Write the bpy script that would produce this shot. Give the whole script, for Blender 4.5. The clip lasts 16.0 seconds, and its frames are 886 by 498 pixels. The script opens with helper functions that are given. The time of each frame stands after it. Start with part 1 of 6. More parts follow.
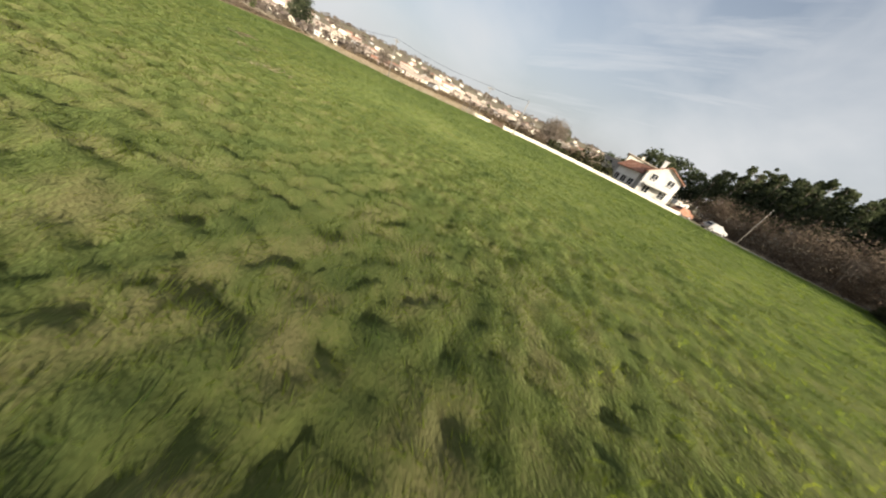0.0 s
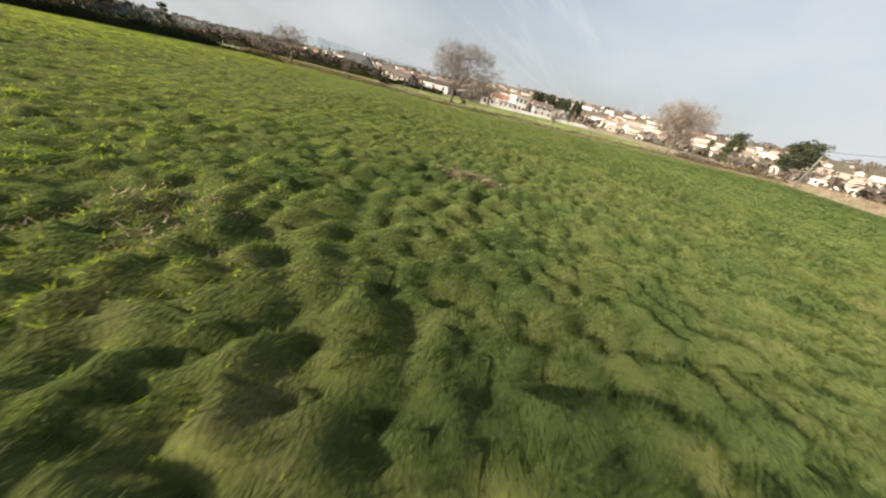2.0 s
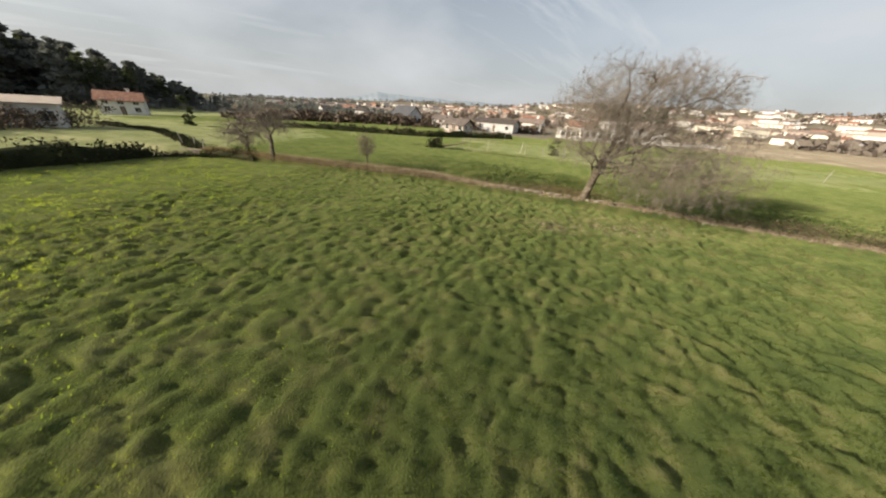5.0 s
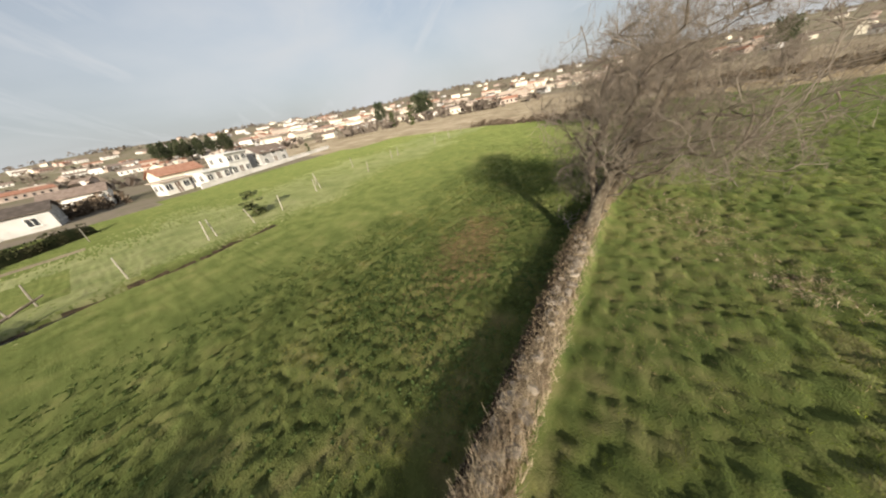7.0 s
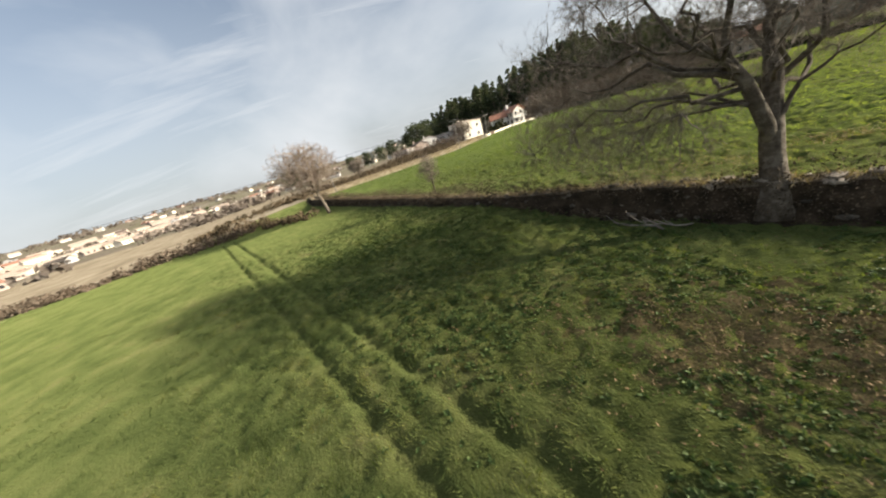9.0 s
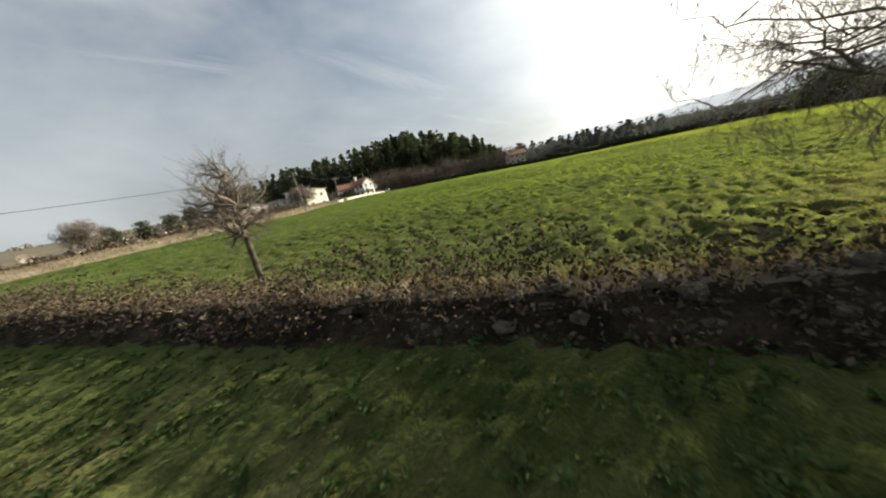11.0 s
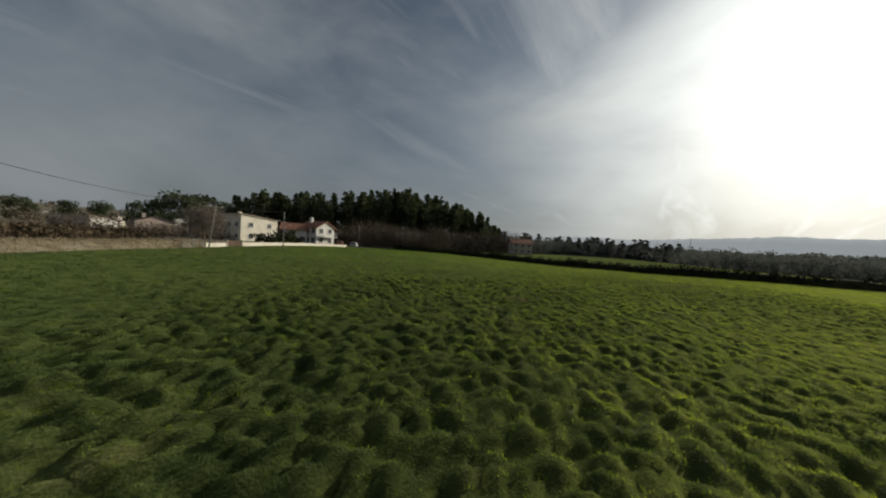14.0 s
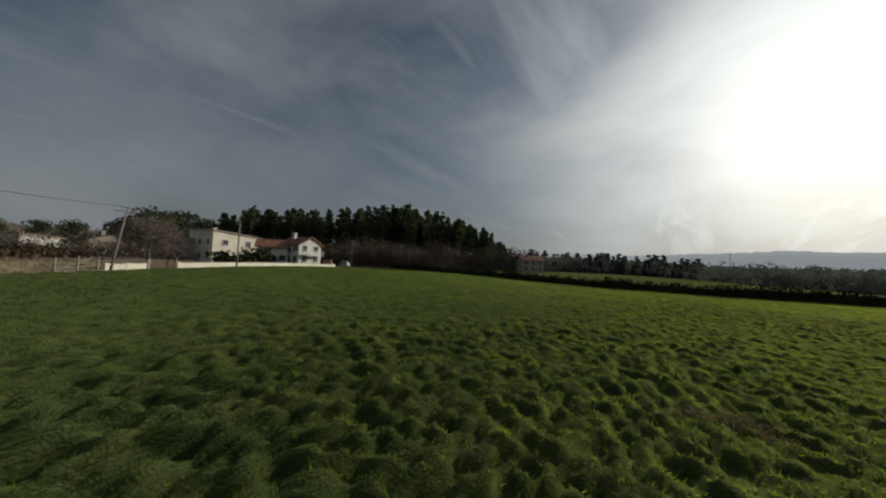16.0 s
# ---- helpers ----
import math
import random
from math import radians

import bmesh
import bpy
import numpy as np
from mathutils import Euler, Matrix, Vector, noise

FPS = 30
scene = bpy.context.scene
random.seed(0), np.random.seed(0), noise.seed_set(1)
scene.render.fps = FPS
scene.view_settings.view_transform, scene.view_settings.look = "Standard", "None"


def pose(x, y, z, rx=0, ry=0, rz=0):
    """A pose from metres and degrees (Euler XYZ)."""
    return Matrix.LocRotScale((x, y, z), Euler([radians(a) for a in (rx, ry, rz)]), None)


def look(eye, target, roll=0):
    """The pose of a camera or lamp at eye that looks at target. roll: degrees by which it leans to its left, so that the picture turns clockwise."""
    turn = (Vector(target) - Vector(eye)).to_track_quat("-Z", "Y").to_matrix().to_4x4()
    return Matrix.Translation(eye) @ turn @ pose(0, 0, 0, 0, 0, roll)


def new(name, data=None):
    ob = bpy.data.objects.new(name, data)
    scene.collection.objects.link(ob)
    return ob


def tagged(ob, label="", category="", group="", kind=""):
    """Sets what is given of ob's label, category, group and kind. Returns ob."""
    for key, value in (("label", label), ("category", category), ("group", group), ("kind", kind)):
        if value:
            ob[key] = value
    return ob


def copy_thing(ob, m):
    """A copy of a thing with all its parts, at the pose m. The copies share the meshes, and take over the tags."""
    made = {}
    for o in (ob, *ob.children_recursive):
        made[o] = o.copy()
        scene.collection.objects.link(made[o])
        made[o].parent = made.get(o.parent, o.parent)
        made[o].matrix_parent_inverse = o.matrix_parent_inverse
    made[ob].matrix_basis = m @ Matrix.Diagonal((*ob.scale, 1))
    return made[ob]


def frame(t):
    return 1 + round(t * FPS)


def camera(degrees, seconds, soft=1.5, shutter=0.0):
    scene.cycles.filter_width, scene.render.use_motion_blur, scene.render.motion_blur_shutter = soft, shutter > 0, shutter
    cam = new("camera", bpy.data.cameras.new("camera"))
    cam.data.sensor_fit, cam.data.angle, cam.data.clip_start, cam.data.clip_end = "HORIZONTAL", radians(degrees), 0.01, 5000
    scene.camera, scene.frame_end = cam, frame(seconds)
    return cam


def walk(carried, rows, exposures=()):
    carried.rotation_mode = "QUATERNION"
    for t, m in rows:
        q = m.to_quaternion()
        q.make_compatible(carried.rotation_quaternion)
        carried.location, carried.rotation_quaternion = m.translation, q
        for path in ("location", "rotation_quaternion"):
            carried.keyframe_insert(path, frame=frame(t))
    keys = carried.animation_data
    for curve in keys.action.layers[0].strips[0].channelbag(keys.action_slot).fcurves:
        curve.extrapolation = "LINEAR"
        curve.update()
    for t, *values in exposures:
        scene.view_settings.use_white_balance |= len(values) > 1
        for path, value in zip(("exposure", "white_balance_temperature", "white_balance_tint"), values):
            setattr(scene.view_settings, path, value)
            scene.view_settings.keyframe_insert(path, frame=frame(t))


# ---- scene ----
cam = camera(119.6, 16.0, soft=2.1, shutter=0.07)
PATH = [
    (0, (-7.597, -58.568, 2.14), (-5.872, -58.227, 1.187), 25.0),
    (0.5, (-2.153, -56.194, 2.187), (-0.698, -55.284, 1.16), 23.6),
    (1, (3.14, -52.357, 2.196), (4.052, -50.96, 1.094), 20.4),
    (1.5, (6.687, -47.974, 2.238), (7.073, -46.348, 1.14), 17.1),
    (2, (8.136, -43.051, 2.07), (7.996, -41.345, 1.036), 14.8),
    (2.5, (8.348, -38.26, 2.378), (7.879, -36.591, 1.38), 15.0),
    (3, (7.709, -33.723, 2.473), (6.95, -32.13, 1.531), 13.9),
    (3.2, (7.148, -31.865, 2.517), (6.333, -30.292, 1.588), 13.7),
    (5.3, (-4.761, -16.304, 5.159), (-5.213, -14.597, 4.219), -0.1),
    (5.5, (-6.199, -14.95, 5.402), (-6.469, -13.208, 4.456), -2.5),
    (6, (-9.095, -10.415, 5.796), (-8.755, -8.706, 4.816), -7.6),
    (6.5, (-10.831, -6.158, 5.912), (-9.936, -4.662, 4.932), -9.6),
    (7, (-10.908, -0.945, 5.644), (-9.543, 0.179, 4.71), -11.2),
    (7.5, (-9.474, 3.3, 5.16), (-7.818, 3.979, 4.268), -11.9),
    (8, (-6.587, 7.344, 5.003), (-4.794, 7.389, 4.118), -14.3),
    (8.5, (-3.033, 9.786, 4.479), (-1.32, 9.194, 3.633), -15.4),
    (9, (0.937, 10.565, 3.81), (2.382, 9.404, 3.06), -18.4),
    (9.5, (4.373, 10.374, 2.829), (5.458, 8.813, 2.207), -18.4),
    (10, (7.598, 8.502, 2.172), (8.303, 6.706, 1.648), -18.1),
    (10.2, (8.324, 7.497, 2.067), (8.951, 5.669, 1.551), -17.9),
    (12.5, (7.074, -12.005, 2.759), (7.361, -13.897, 2.177), -2.0),
    (13, (7.516, -15.637, 2.991), (7.823, -17.554, 2.511), 0.4),
    (13.5, (8.374, -18.734, 2.962), (8.728, -20.684, 2.694), 1.6),
    (14, (9.109, -21.706, 3.168), (9.501, -23.667, 3.119), 3.1),
    (14.5, (9.863, -24.264, 3.154), (10.267, -26.222, 3.18), 3.1),
    (15, (10.409, -26.615, 2.846), (10.82, -28.571, 2.919), 2.7),
    (15.5, (11.165, -28.584, 2.756), (11.573, -30.54, 2.849), 2.6),
    (16, (12.06, -30.535, 2.982), (12.455, -32.494, 3.075), 2.4),
]
GAPS = [
    (11.0, (9.7, 2.7, 1.95), (10.168, 0.829, 1.416), -12.5),
    (11.7, (9.1, -4.4, 2.35), (9.434, -6.289, 1.781), -6.5),
]
EXPOSE = [(0.0, 0.84, 6750, 10), (1.5, 0.86, 6750, 10), (3.0, 0.93, 6750, 10), (5.0, 0.78, 6750, 10), (6.5, 0.72, 6750, 10), (8.0, 0.9, 6700, 9), (9.5, 1.02, 6600, 9), (10.2, 0.9, 6600, 8), (12.2, 0.12, 6550, 5), (13.0, -0.1, 6500, 5), (13.5, -0.33, 6400, 5), (14.0, -0.72, 6350, 5), (14.5, -0.89, 6300, 5), (16.0, -0.99, 6250, 5)]
walk(cam, [(t, look(eye, target, roll)) for t, eye, target, roll in sorted(PATH + GAPS)], EXPOSE)

# ---- light ----
SUN_AZ, SUN_EL = radians(-132), radians(19)
to_sun = Vector((math.sin(SUN_AZ) * math.cos(SUN_EL), math.cos(SUN_AZ) * math.cos(SUN_EL), math.sin(SUN_EL)))
sun = new("sun", bpy.data.lights.new("sun", "SUN"))
sun.data.energy, sun.data.angle, sun.data.color = 5.0, radians(1.2), (1.0, 0.9, 0.74)
sun.matrix_world = look(to_sun * 100, (0, 0, 0))

world = bpy.data.worlds.new("world")
scene.world = world
world.use_nodes = True
wn, wl = world.node_tree.nodes, world.node_tree.links
wn.clear()


def wnode(kind, **values):
    n = wn.new(kind)
    for k, v in values.items():
        n.inputs[k].default_value = v
    return n


sky = wn.new("ShaderNodeTexSky")
sky.sky_type, sky.sun_disc, sky.sun_elevation, sky.sun_rotation = "NISHITA", False, SUN_EL, SUN_AZ
sky.air_density, sky.dust_density, sky.ozone_density = 1.0, 1.3, 1.5
coord = wn.new("ShaderNodeTexCoord")
squash = wn.new("ShaderNodeMapping")
squash.inputs["Scale"].default_value = (0.9, 1.7, 2.6)
squash.inputs["Rotation"].default_value = (0.5, -0.25, 0.6)
wl.new(coord.outputs["Generated"], squash.inputs["Vector"])
cloud = wnode("ShaderNodeTexNoise", Scale=1.5, Detail=6.0, Roughness=0.5, Distortion=0.25)
wl.new(squash.outputs["Vector"], cloud.inputs["Vector"])
ramp = wn.new("ShaderNodeValToRGB")
ramp.color_ramp.elements[0].position, ramp.color_ramp.elements[0].color = 0.41, (0, 0, 0, 1)
ramp.color_ramp.elements[1].position, ramp.color_ramp.elements[1].color = 0.74, (1, 1, 1, 1)
wl.new(cloud.outputs["Fac"], ramp.inputs["Fac"])
clear = wn.new("ShaderNodeHueSaturation")
clear.inputs["Saturation"].default_value = 0.75
wl.new(sky.outputs["Color"], clear.inputs["Color"])
haze = wn.new("ShaderNodeRGB")
haze.outputs["Color"].default_value = (3.2, 3.35, 3.55, 1)
# high wisps drawn out along the wind, on a flat sheet of air
axes = wn.new("ShaderNodeSeparateXYZ")
wl.new(coord.outputs["Generated"], axes.inputs["Vector"])
over = wn.new("ShaderNodeMath")
over.operation, over.inputs[1].default_value = "ADD", 0.15
wl.new(axes.outputs["Z"], over.inputs[0])
flat = wn.new("ShaderNodeCombineXYZ")
for which in ("X", "Y"):
    share = wn.new("ShaderNodeMath")
    share.operation = "DIVIDE"
    wl.new(axes.outputs[which], share.inputs[0])
    wl.new(over.outputs[0], share.inputs[1])
    wl.new(share.outputs[0], flat.inputs[which])
turned = wn.new("ShaderNodeMapping")
turned.inputs["Rotation"].default_value = (0, 0, radians(-59))
wl.new(flat.outputs["Vector"], turned.inputs["Vector"])
drawn = wn.new("ShaderNodeMapping")
drawn.inputs["Scale"].default_value = (0.45, 2.6, 1.0)
drawn.inputs["Location"].default_value = (0.6, 0.35, 0.0)
wl.new(turned.outputs["Vector"], drawn.inputs["Vector"])
wisp = wnode("ShaderNodeTexNoise", Scale=1.0, Detail=8.0, Roughness=0.62, Distortion=0.5)
wl.new(drawn.outputs["Vector"], wisp.inputs["Vector"])
wispy = wn.new("ShaderNodeMapRange")
wispy.inputs["From Min"].default_value, wispy.inputs["From Max"].default_value = 0.5, 0.74
wispy.inputs["To Max"].default_value = 0.85
wl.new(wisp.outputs["Fac"], wispy.inputs["Value"])
sheet = wn.new("ShaderNodeMath")
sheet.operation = "MAXIMUM"
wl.new(wispy.outputs["Result"], sheet.inputs[0])
wl.new(ramp.outputs["Color"], sheet.inputs[1])
cover = wn.new("ShaderNodeMixRGB")
wl.new(sheet.outputs[0], cover.inputs["Fac"])
wl.new(clear.outputs["Color"], cover.inputs["Color1"])
wl.new(haze.outputs["Color"], cover.inputs["Color2"])
# thin haze whitens the sky towards the horizon
parts = wn.new("ShaderNodeSeparateXYZ")
wl.new(coord.outputs["Generated"], parts.inputs["Vector"])
low = wn.new("ShaderNodeMapRange")
low.inputs["From Min"].default_value, low.inputs["From Max"].default_value = 0.5, 0.03
low.inputs["To Min"].default_value, low.inputs["To Max"].default_value = 0.0, 0.9
wl.new(parts.outputs["Z"], low.inputs["Value"])
mist = wn.new("ShaderNodeMixRGB")
wl.new(low.outputs["Result"], mist.inputs["Fac"])
wl.new(cover.outputs["Color"], mist.inputs["Color1"])
wl.new(haze.outputs["Color"], mist.inputs["Color2"])
# thicker and thinner cloud
thick = wn.new("ShaderNodeMapRange")
thick.inputs["To Min"].default_value, thick.inputs["To Max"].default_value = 0.8, 1.12
wl.new(sheet.outputs[0], thick.inputs["Value"])
lit = wn.new("ShaderNodeVectorMath")
lit.operation = "SCALE"
wl.new(mist.outputs["Color"], lit.inputs[0])
wl.new(thick.outputs["Result"], lit.inputs["Scale"])
# thin cloud scatters the sun's light widely round it
toward = wn.new("ShaderNodeVectorMath")
toward.operation = "DOT_PRODUCT"
toward.inputs[1].default_value = to_sun
wl.new(coord.outputs["Generated"], toward.inputs[0])
front = wn.new("ShaderNodeMath")
front.operation = "MAXIMUM"
front.inputs[1].default_value = 0.0
wl.new(toward.outputs["Value"], front.inputs[0])
glow = None
for power, much in ((4.0, 5.4), (14.0, 9.0)):
    near_sun = wn.new("ShaderNodeMath")
    near_sun.operation = "POWER"
    near_sun.inputs[1].default_value = power
    wl.new(front.outputs[0], near_sun.inputs[0])
    scaled = wn.new("ShaderNodeMath")
    scaled.operation = "MULTIPLY_ADD"
    scaled.inputs[1].default_value, scaled.inputs[2].default_value = much, 0.0
    wl.new(near_sun.outputs[0], scaled.inputs[0])
    if glow:
        wl.new(glow.outputs[0], scaled.inputs[2])
    glow = scaled
shaped = wn.new("ShaderNodeMapRange")
shaped.inputs["To Min"].default_value, shaped.inputs["To Max"].default_value = 0.5, 1.4
wl.new(sheet.outputs[0], shaped.inputs["Value"])
veiled = wn.new("ShaderNodeMath")
veiled.operation = "MULTIPLY"
wl.new(glow.outputs[0], veiled.inputs[0])
wl.new(shaped.outputs["Result"], veiled.inputs[1])
whole = wn.new("ShaderNodeVectorMath")
whole.operation = "MULTIPLY_ADD"
whole.inputs[1].default_value = (1.0, 0.97, 0.9)
wl.new(veiled.outputs[0], whole.inputs[0])
wl.new(lit.outputs["Vector"], whole.inputs[2])
back = wnode("ShaderNodeBackground", Strength=0.11)
wl.new(whole.outputs["Vector"], back.inputs["Color"])
wout = wn.new("ShaderNodeOutputWorld")
wl.new(back.outputs["Background"], wout.inputs["Surface"])

# ---- materials ----
def material(name, colours, scale=4.0, rough=0.85, bump=0.3, fine=40.0, spec=0.3, island=0.0, obj=0.0, through_light=0.0, metal=0.0, patch=0.0, stops=None, dust=0.0, east=0.0, fuzz=0.0, tint=(2.55, 2.6, 0.8, 1), gloss=None):
    """A surface whose colour wanders over the given colours at two sizes, with fine relief."""
    m = bpy.data.materials.new(name)
    m.use_nodes = True
    n, l = m.node_tree.nodes, m.node_tree.links
    p = n["Principled BSDF"]
    p.inputs["Roughness"].default_value, p.inputs["Specular IOR Level"].default_value, p.inputs["Metallic"].default_value = rough, spec, metal
    p.inputs["Diffuse Roughness"].default_value = dust
    p.inputs["Sheen Weight"].default_value, p.inputs["Sheen Roughness"].default_value, p.inputs["Sheen Tint"].default_value = fuzz, 0.6, (0.38, 0.47, 0.15, 1)
    tc = n.new("ShaderNodeTexCoord")
    big = n.new("ShaderNodeTexNoise")
    big.inputs["Scale"].default_value, big.inputs["Detail"].default_value = scale, 5.0
    l.new(tc.outputs["Object"], big.inputs["Vector"])
    small = n.new("ShaderNodeTexNoise")
    small.inputs["Scale"].default_value, small.inputs["Detail"].default_value = fine, 3.0
    l.new(tc.outputs["Object"], small.inputs["Vector"])
    fac = n.new("ShaderNodeMath")
    fac.operation = "MULTIPLY_ADD"
    l.new(small.outputs["Fac"], fac.inputs[0])
    fac.inputs[1].default_value = 0.35
    sub = n.new("ShaderNodeMath")
    sub.operation = "SUBTRACT"
    l.new(big.outputs["Fac"], sub.inputs[0])
    sub.inputs[1].default_value = 0.175
    l.new(sub.outputs[0], fac.inputs[2])
    last = fac
    extra = []
    if island:
        g = n.new("ShaderNodeNewGeometry")
        extra.append((g.outputs["Random Per Island"], island))
    if obj:
        o = n.new("ShaderNodeObjectInfo")
        extra.append((o.outputs["Random"], obj))
    if patch:
        far = n.new("ShaderNodeTexNoise")
        far.inputs["Scale"].default_value, far.inputs["Detail"].default_value = scale * 0.13, 3.0
        l.new(tc.outputs["Object"], far.inputs["Vector"])
        extra.append((far.outputs["Fac"], patch))
    if east:
        # colour shifts paler towards the west
        place = n.new("ShaderNodeSeparateXYZ")
        l.new(tc.outputs["Object"], place.inputs["Vector"])
        dry = n.new("ShaderNodeMapRange")
        dry.inputs["From Min"].default_value, dry.inputs["From Max"].default_value = -14.0, 34.0
        l.new(place.outputs["X"], dry.inputs["Value"])
        extra.append((dry.outputs["Result"], east))
    for socket, much in extra:
        a = n.new("ShaderNodeMath")
        a.operation = "MULTIPLY_ADD"
        l.new(socket, a.inputs[0])
        a.inputs[1].default_value = much
        b = n.new("ShaderNodeMath")
        b.operation = "SUBTRACT"
        l.new(last.outputs[0], b.inputs[0])
        b.inputs[1].default_value = much / 2
        l.new(b.outputs[0], a.inputs[2])
        last = a
    ramp = n.new("ShaderNodeValToRGB")
    els = ramp.color_ramp.elements
    while len(els) < len(colours):
        els.new(0.5)
    for i, c in enumerate(colours):
        els[i].position = stops[i] if stops else 0.3 + 0.4 * i / max(1, len(colours) - 1)
        els[i].color = (*c, 1)
    l.new(last.outputs[0], ramp.inputs["Fac"])
    l.new(ramp.outputs["Color"], p.inputs["Base Color"])
    if bump:
        b = n.new("ShaderNodeBump")
        b.inputs["Strength"].default_value, b.inputs["Distance"].default_value = bump, 1.0 / fine
        l.new(small.outputs["Fac"], b.inputs["Height"])
        l.new(b.outputs["Normal"], p.inputs["Normal"])
    if gloss:
        # the waxy side of the blades throws the light on
        wax = n.new("ShaderNodeBsdfGlossy")
        wax.inputs["Color"].default_value, wax.inputs["Roughness"].default_value = gloss, 0.62
        mix = n.new("ShaderNodeMixShader")
        mix.inputs["Fac"].default_value = 0.25
        l.new(p.outputs["BSDF"], mix.inputs[1])
        l.new(wax.outputs["BSDF"], mix.inputs[2])
        l.new(mix.outputs["Shader"], n["Material Output"].inputs["Surface"])
    if through_light:
        t = n.new("ShaderNodeBsdfTranslucent")
        warm = n.new("ShaderNodeMixRGB")
        warm.blend_type = "MULTIPLY"
        warm.inputs["Fac"].default_value, warm.inputs["Color2"].default_value = 1.0, tint
        l.new(ramp.outputs["Color"], warm.inputs["Color1"])
        l.new(warm.outputs["Color"], t.inputs["Color"])
        mix = n.new("ShaderNodeMixShader")
        mix.inputs["Fac"].default_value = through_light
        l.new(p.outputs["BSDF"], mix.inputs[1])
        l.new(t.outputs["BSDF"], mix.inputs[2])
        l.new(mix.outputs["Shader"], n["Material Output"].inputs["Surface"])
    return m


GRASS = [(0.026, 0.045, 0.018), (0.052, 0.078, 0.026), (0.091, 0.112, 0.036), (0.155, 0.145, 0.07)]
# TURF and LOWTURF: grass colours darkened for the shade between the blades
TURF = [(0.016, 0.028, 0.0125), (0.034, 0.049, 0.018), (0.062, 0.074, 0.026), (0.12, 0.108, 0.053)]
LOWGRASS = [(0.034, 0.051, 0.017), (0.063, 0.085, 0.026), (0.105, 0.122, 0.039), (0.17, 0.14, 0.07)]
LOWTURF = [(0.025, 0.034, 0.013), (0.05, 0.062, 0.022), (0.084, 0.092, 0.035), (0.14, 0.12, 0.06)]
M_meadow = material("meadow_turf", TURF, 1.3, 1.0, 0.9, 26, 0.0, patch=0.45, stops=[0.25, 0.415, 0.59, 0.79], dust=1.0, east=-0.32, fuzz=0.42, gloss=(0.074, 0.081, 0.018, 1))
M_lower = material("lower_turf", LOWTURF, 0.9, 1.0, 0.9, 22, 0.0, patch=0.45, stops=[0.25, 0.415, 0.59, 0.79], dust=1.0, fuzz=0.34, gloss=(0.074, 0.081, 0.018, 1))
M_rough = material("rough_grass", [(0.085, 0.09, 0.042), (0.14, 0.136, 0.068), (0.2, 0.185, 0.105)], 0.5, 0.95, 0.8, 14, 0.1, patch=0.6, fuzz=0.3)
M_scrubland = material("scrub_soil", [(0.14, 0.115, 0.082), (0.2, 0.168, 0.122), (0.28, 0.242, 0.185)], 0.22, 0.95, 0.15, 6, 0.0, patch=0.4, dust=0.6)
# far land is paled, with the haze put into its colour
M_hazedland = material("hazed_land", [(0.17, 0.142, 0.108), (0.22, 0.186, 0.145), (0.165, 0.155, 0.1), (0.28, 0.245, 0.195)], 0.02, 1.0, 0.0, 0.4, 0.0, patch=0.3)
M_woodland = material("wood_floor", [(0.055, 0.058, 0.052), (0.075, 0.075, 0.066), (0.1, 0.092, 0.08)], 0.05, 1.0, 0.0, 1.0, 0.0, patch=0.3)
M_verge = material("dry_verge", [(0.22, 0.18, 0.1), (0.34, 0.28, 0.18), (0.42, 0.37, 0.27)], 0.9, 0.95, 0.8, 12, 0.15)
M_blade = material("grass_blade", GRASS[:3] + [(0.096, 0.114, 0.029)], 1.3, 0.55, 0.0, 9, 0.16, island=0.2, through_light=0.68, patch=0.45, stops=[0.25, 0.415, 0.59, 0.79], dust=1.0, east=-0.32, fuzz=0.12, tint=(3.05, 3.05, 0.95, 1))
M_weed = material("weed_leaf", [(0.04, 0.07, 0.021), (0.068, 0.104, 0.031), (0.108, 0.145, 0.048)], 1.1, 0.6, 0.0, 9, 0.15, island=0.4, through_light=0.25, patch=0.3, tint=(1.5, 1.6, 0.8, 1))
M_lowblade = material("pasture_blade", LOWGRASS[:3] + [(0.14, 0.135, 0.04)], 0.9, 0.7, 0.0, 9, 0.12, island=0.3, through_light=0.4, patch=0.45, stops=[0.25, 0.415, 0.59, 0.79], tint=(2.1, 2.15, 0.8, 1))
M_straw = material("dry_straw", [(0.17, 0.128, 0.088), (0.27, 0.21, 0.15), (0.38, 0.31, 0.23)], 1.5, 0.8, 0.0, 9, 0.2, island=0.5, through_light=0.1)
M_drygrass = material("dry_blade", [(0.1, 0.08, 0.042), (0.16, 0.128, 0.068), (0.23, 0.185, 0.105)], 1.2, 0.8, 0.0, 9, 0.1, island=0.5, through_light=0.3, tint=(1.5, 1.3, 0.8, 1))
M_litter = material("leaf_litter", [(0.056, 0.056, 0.024), (0.1, 0.083, 0.038), (0.15, 0.115, 0.06)], 2.4, 1.0, 0.9, 30, 0.0, patch=0.3, dust=0.8)
# dark bank earth, taken darker still for the shadow on its face
M_bank = material("bank_earth", [(0.018, 0.014, 0.009), (0.042, 0.031, 0.02), (0.08, 0.058, 0.038)], 2.2, 0.95, 1.0, 18, 0.1)
M_stone = material("field_stone", [(0.11, 0.09, 0.07), (0.22, 0.185, 0.145), (0.36, 0.31, 0.25)], 3.0, 0.9, 0.7, 25, 0.2, obj=0.5, island=0.3)
M_darkstone = material("dark_stone", [(0.05, 0.042, 0.032), (0.1, 0.085, 0.065), (0.17, 0.145, 0.11)], 3.0, 0.9, 0.7, 25, 0.2, obj=0.5)
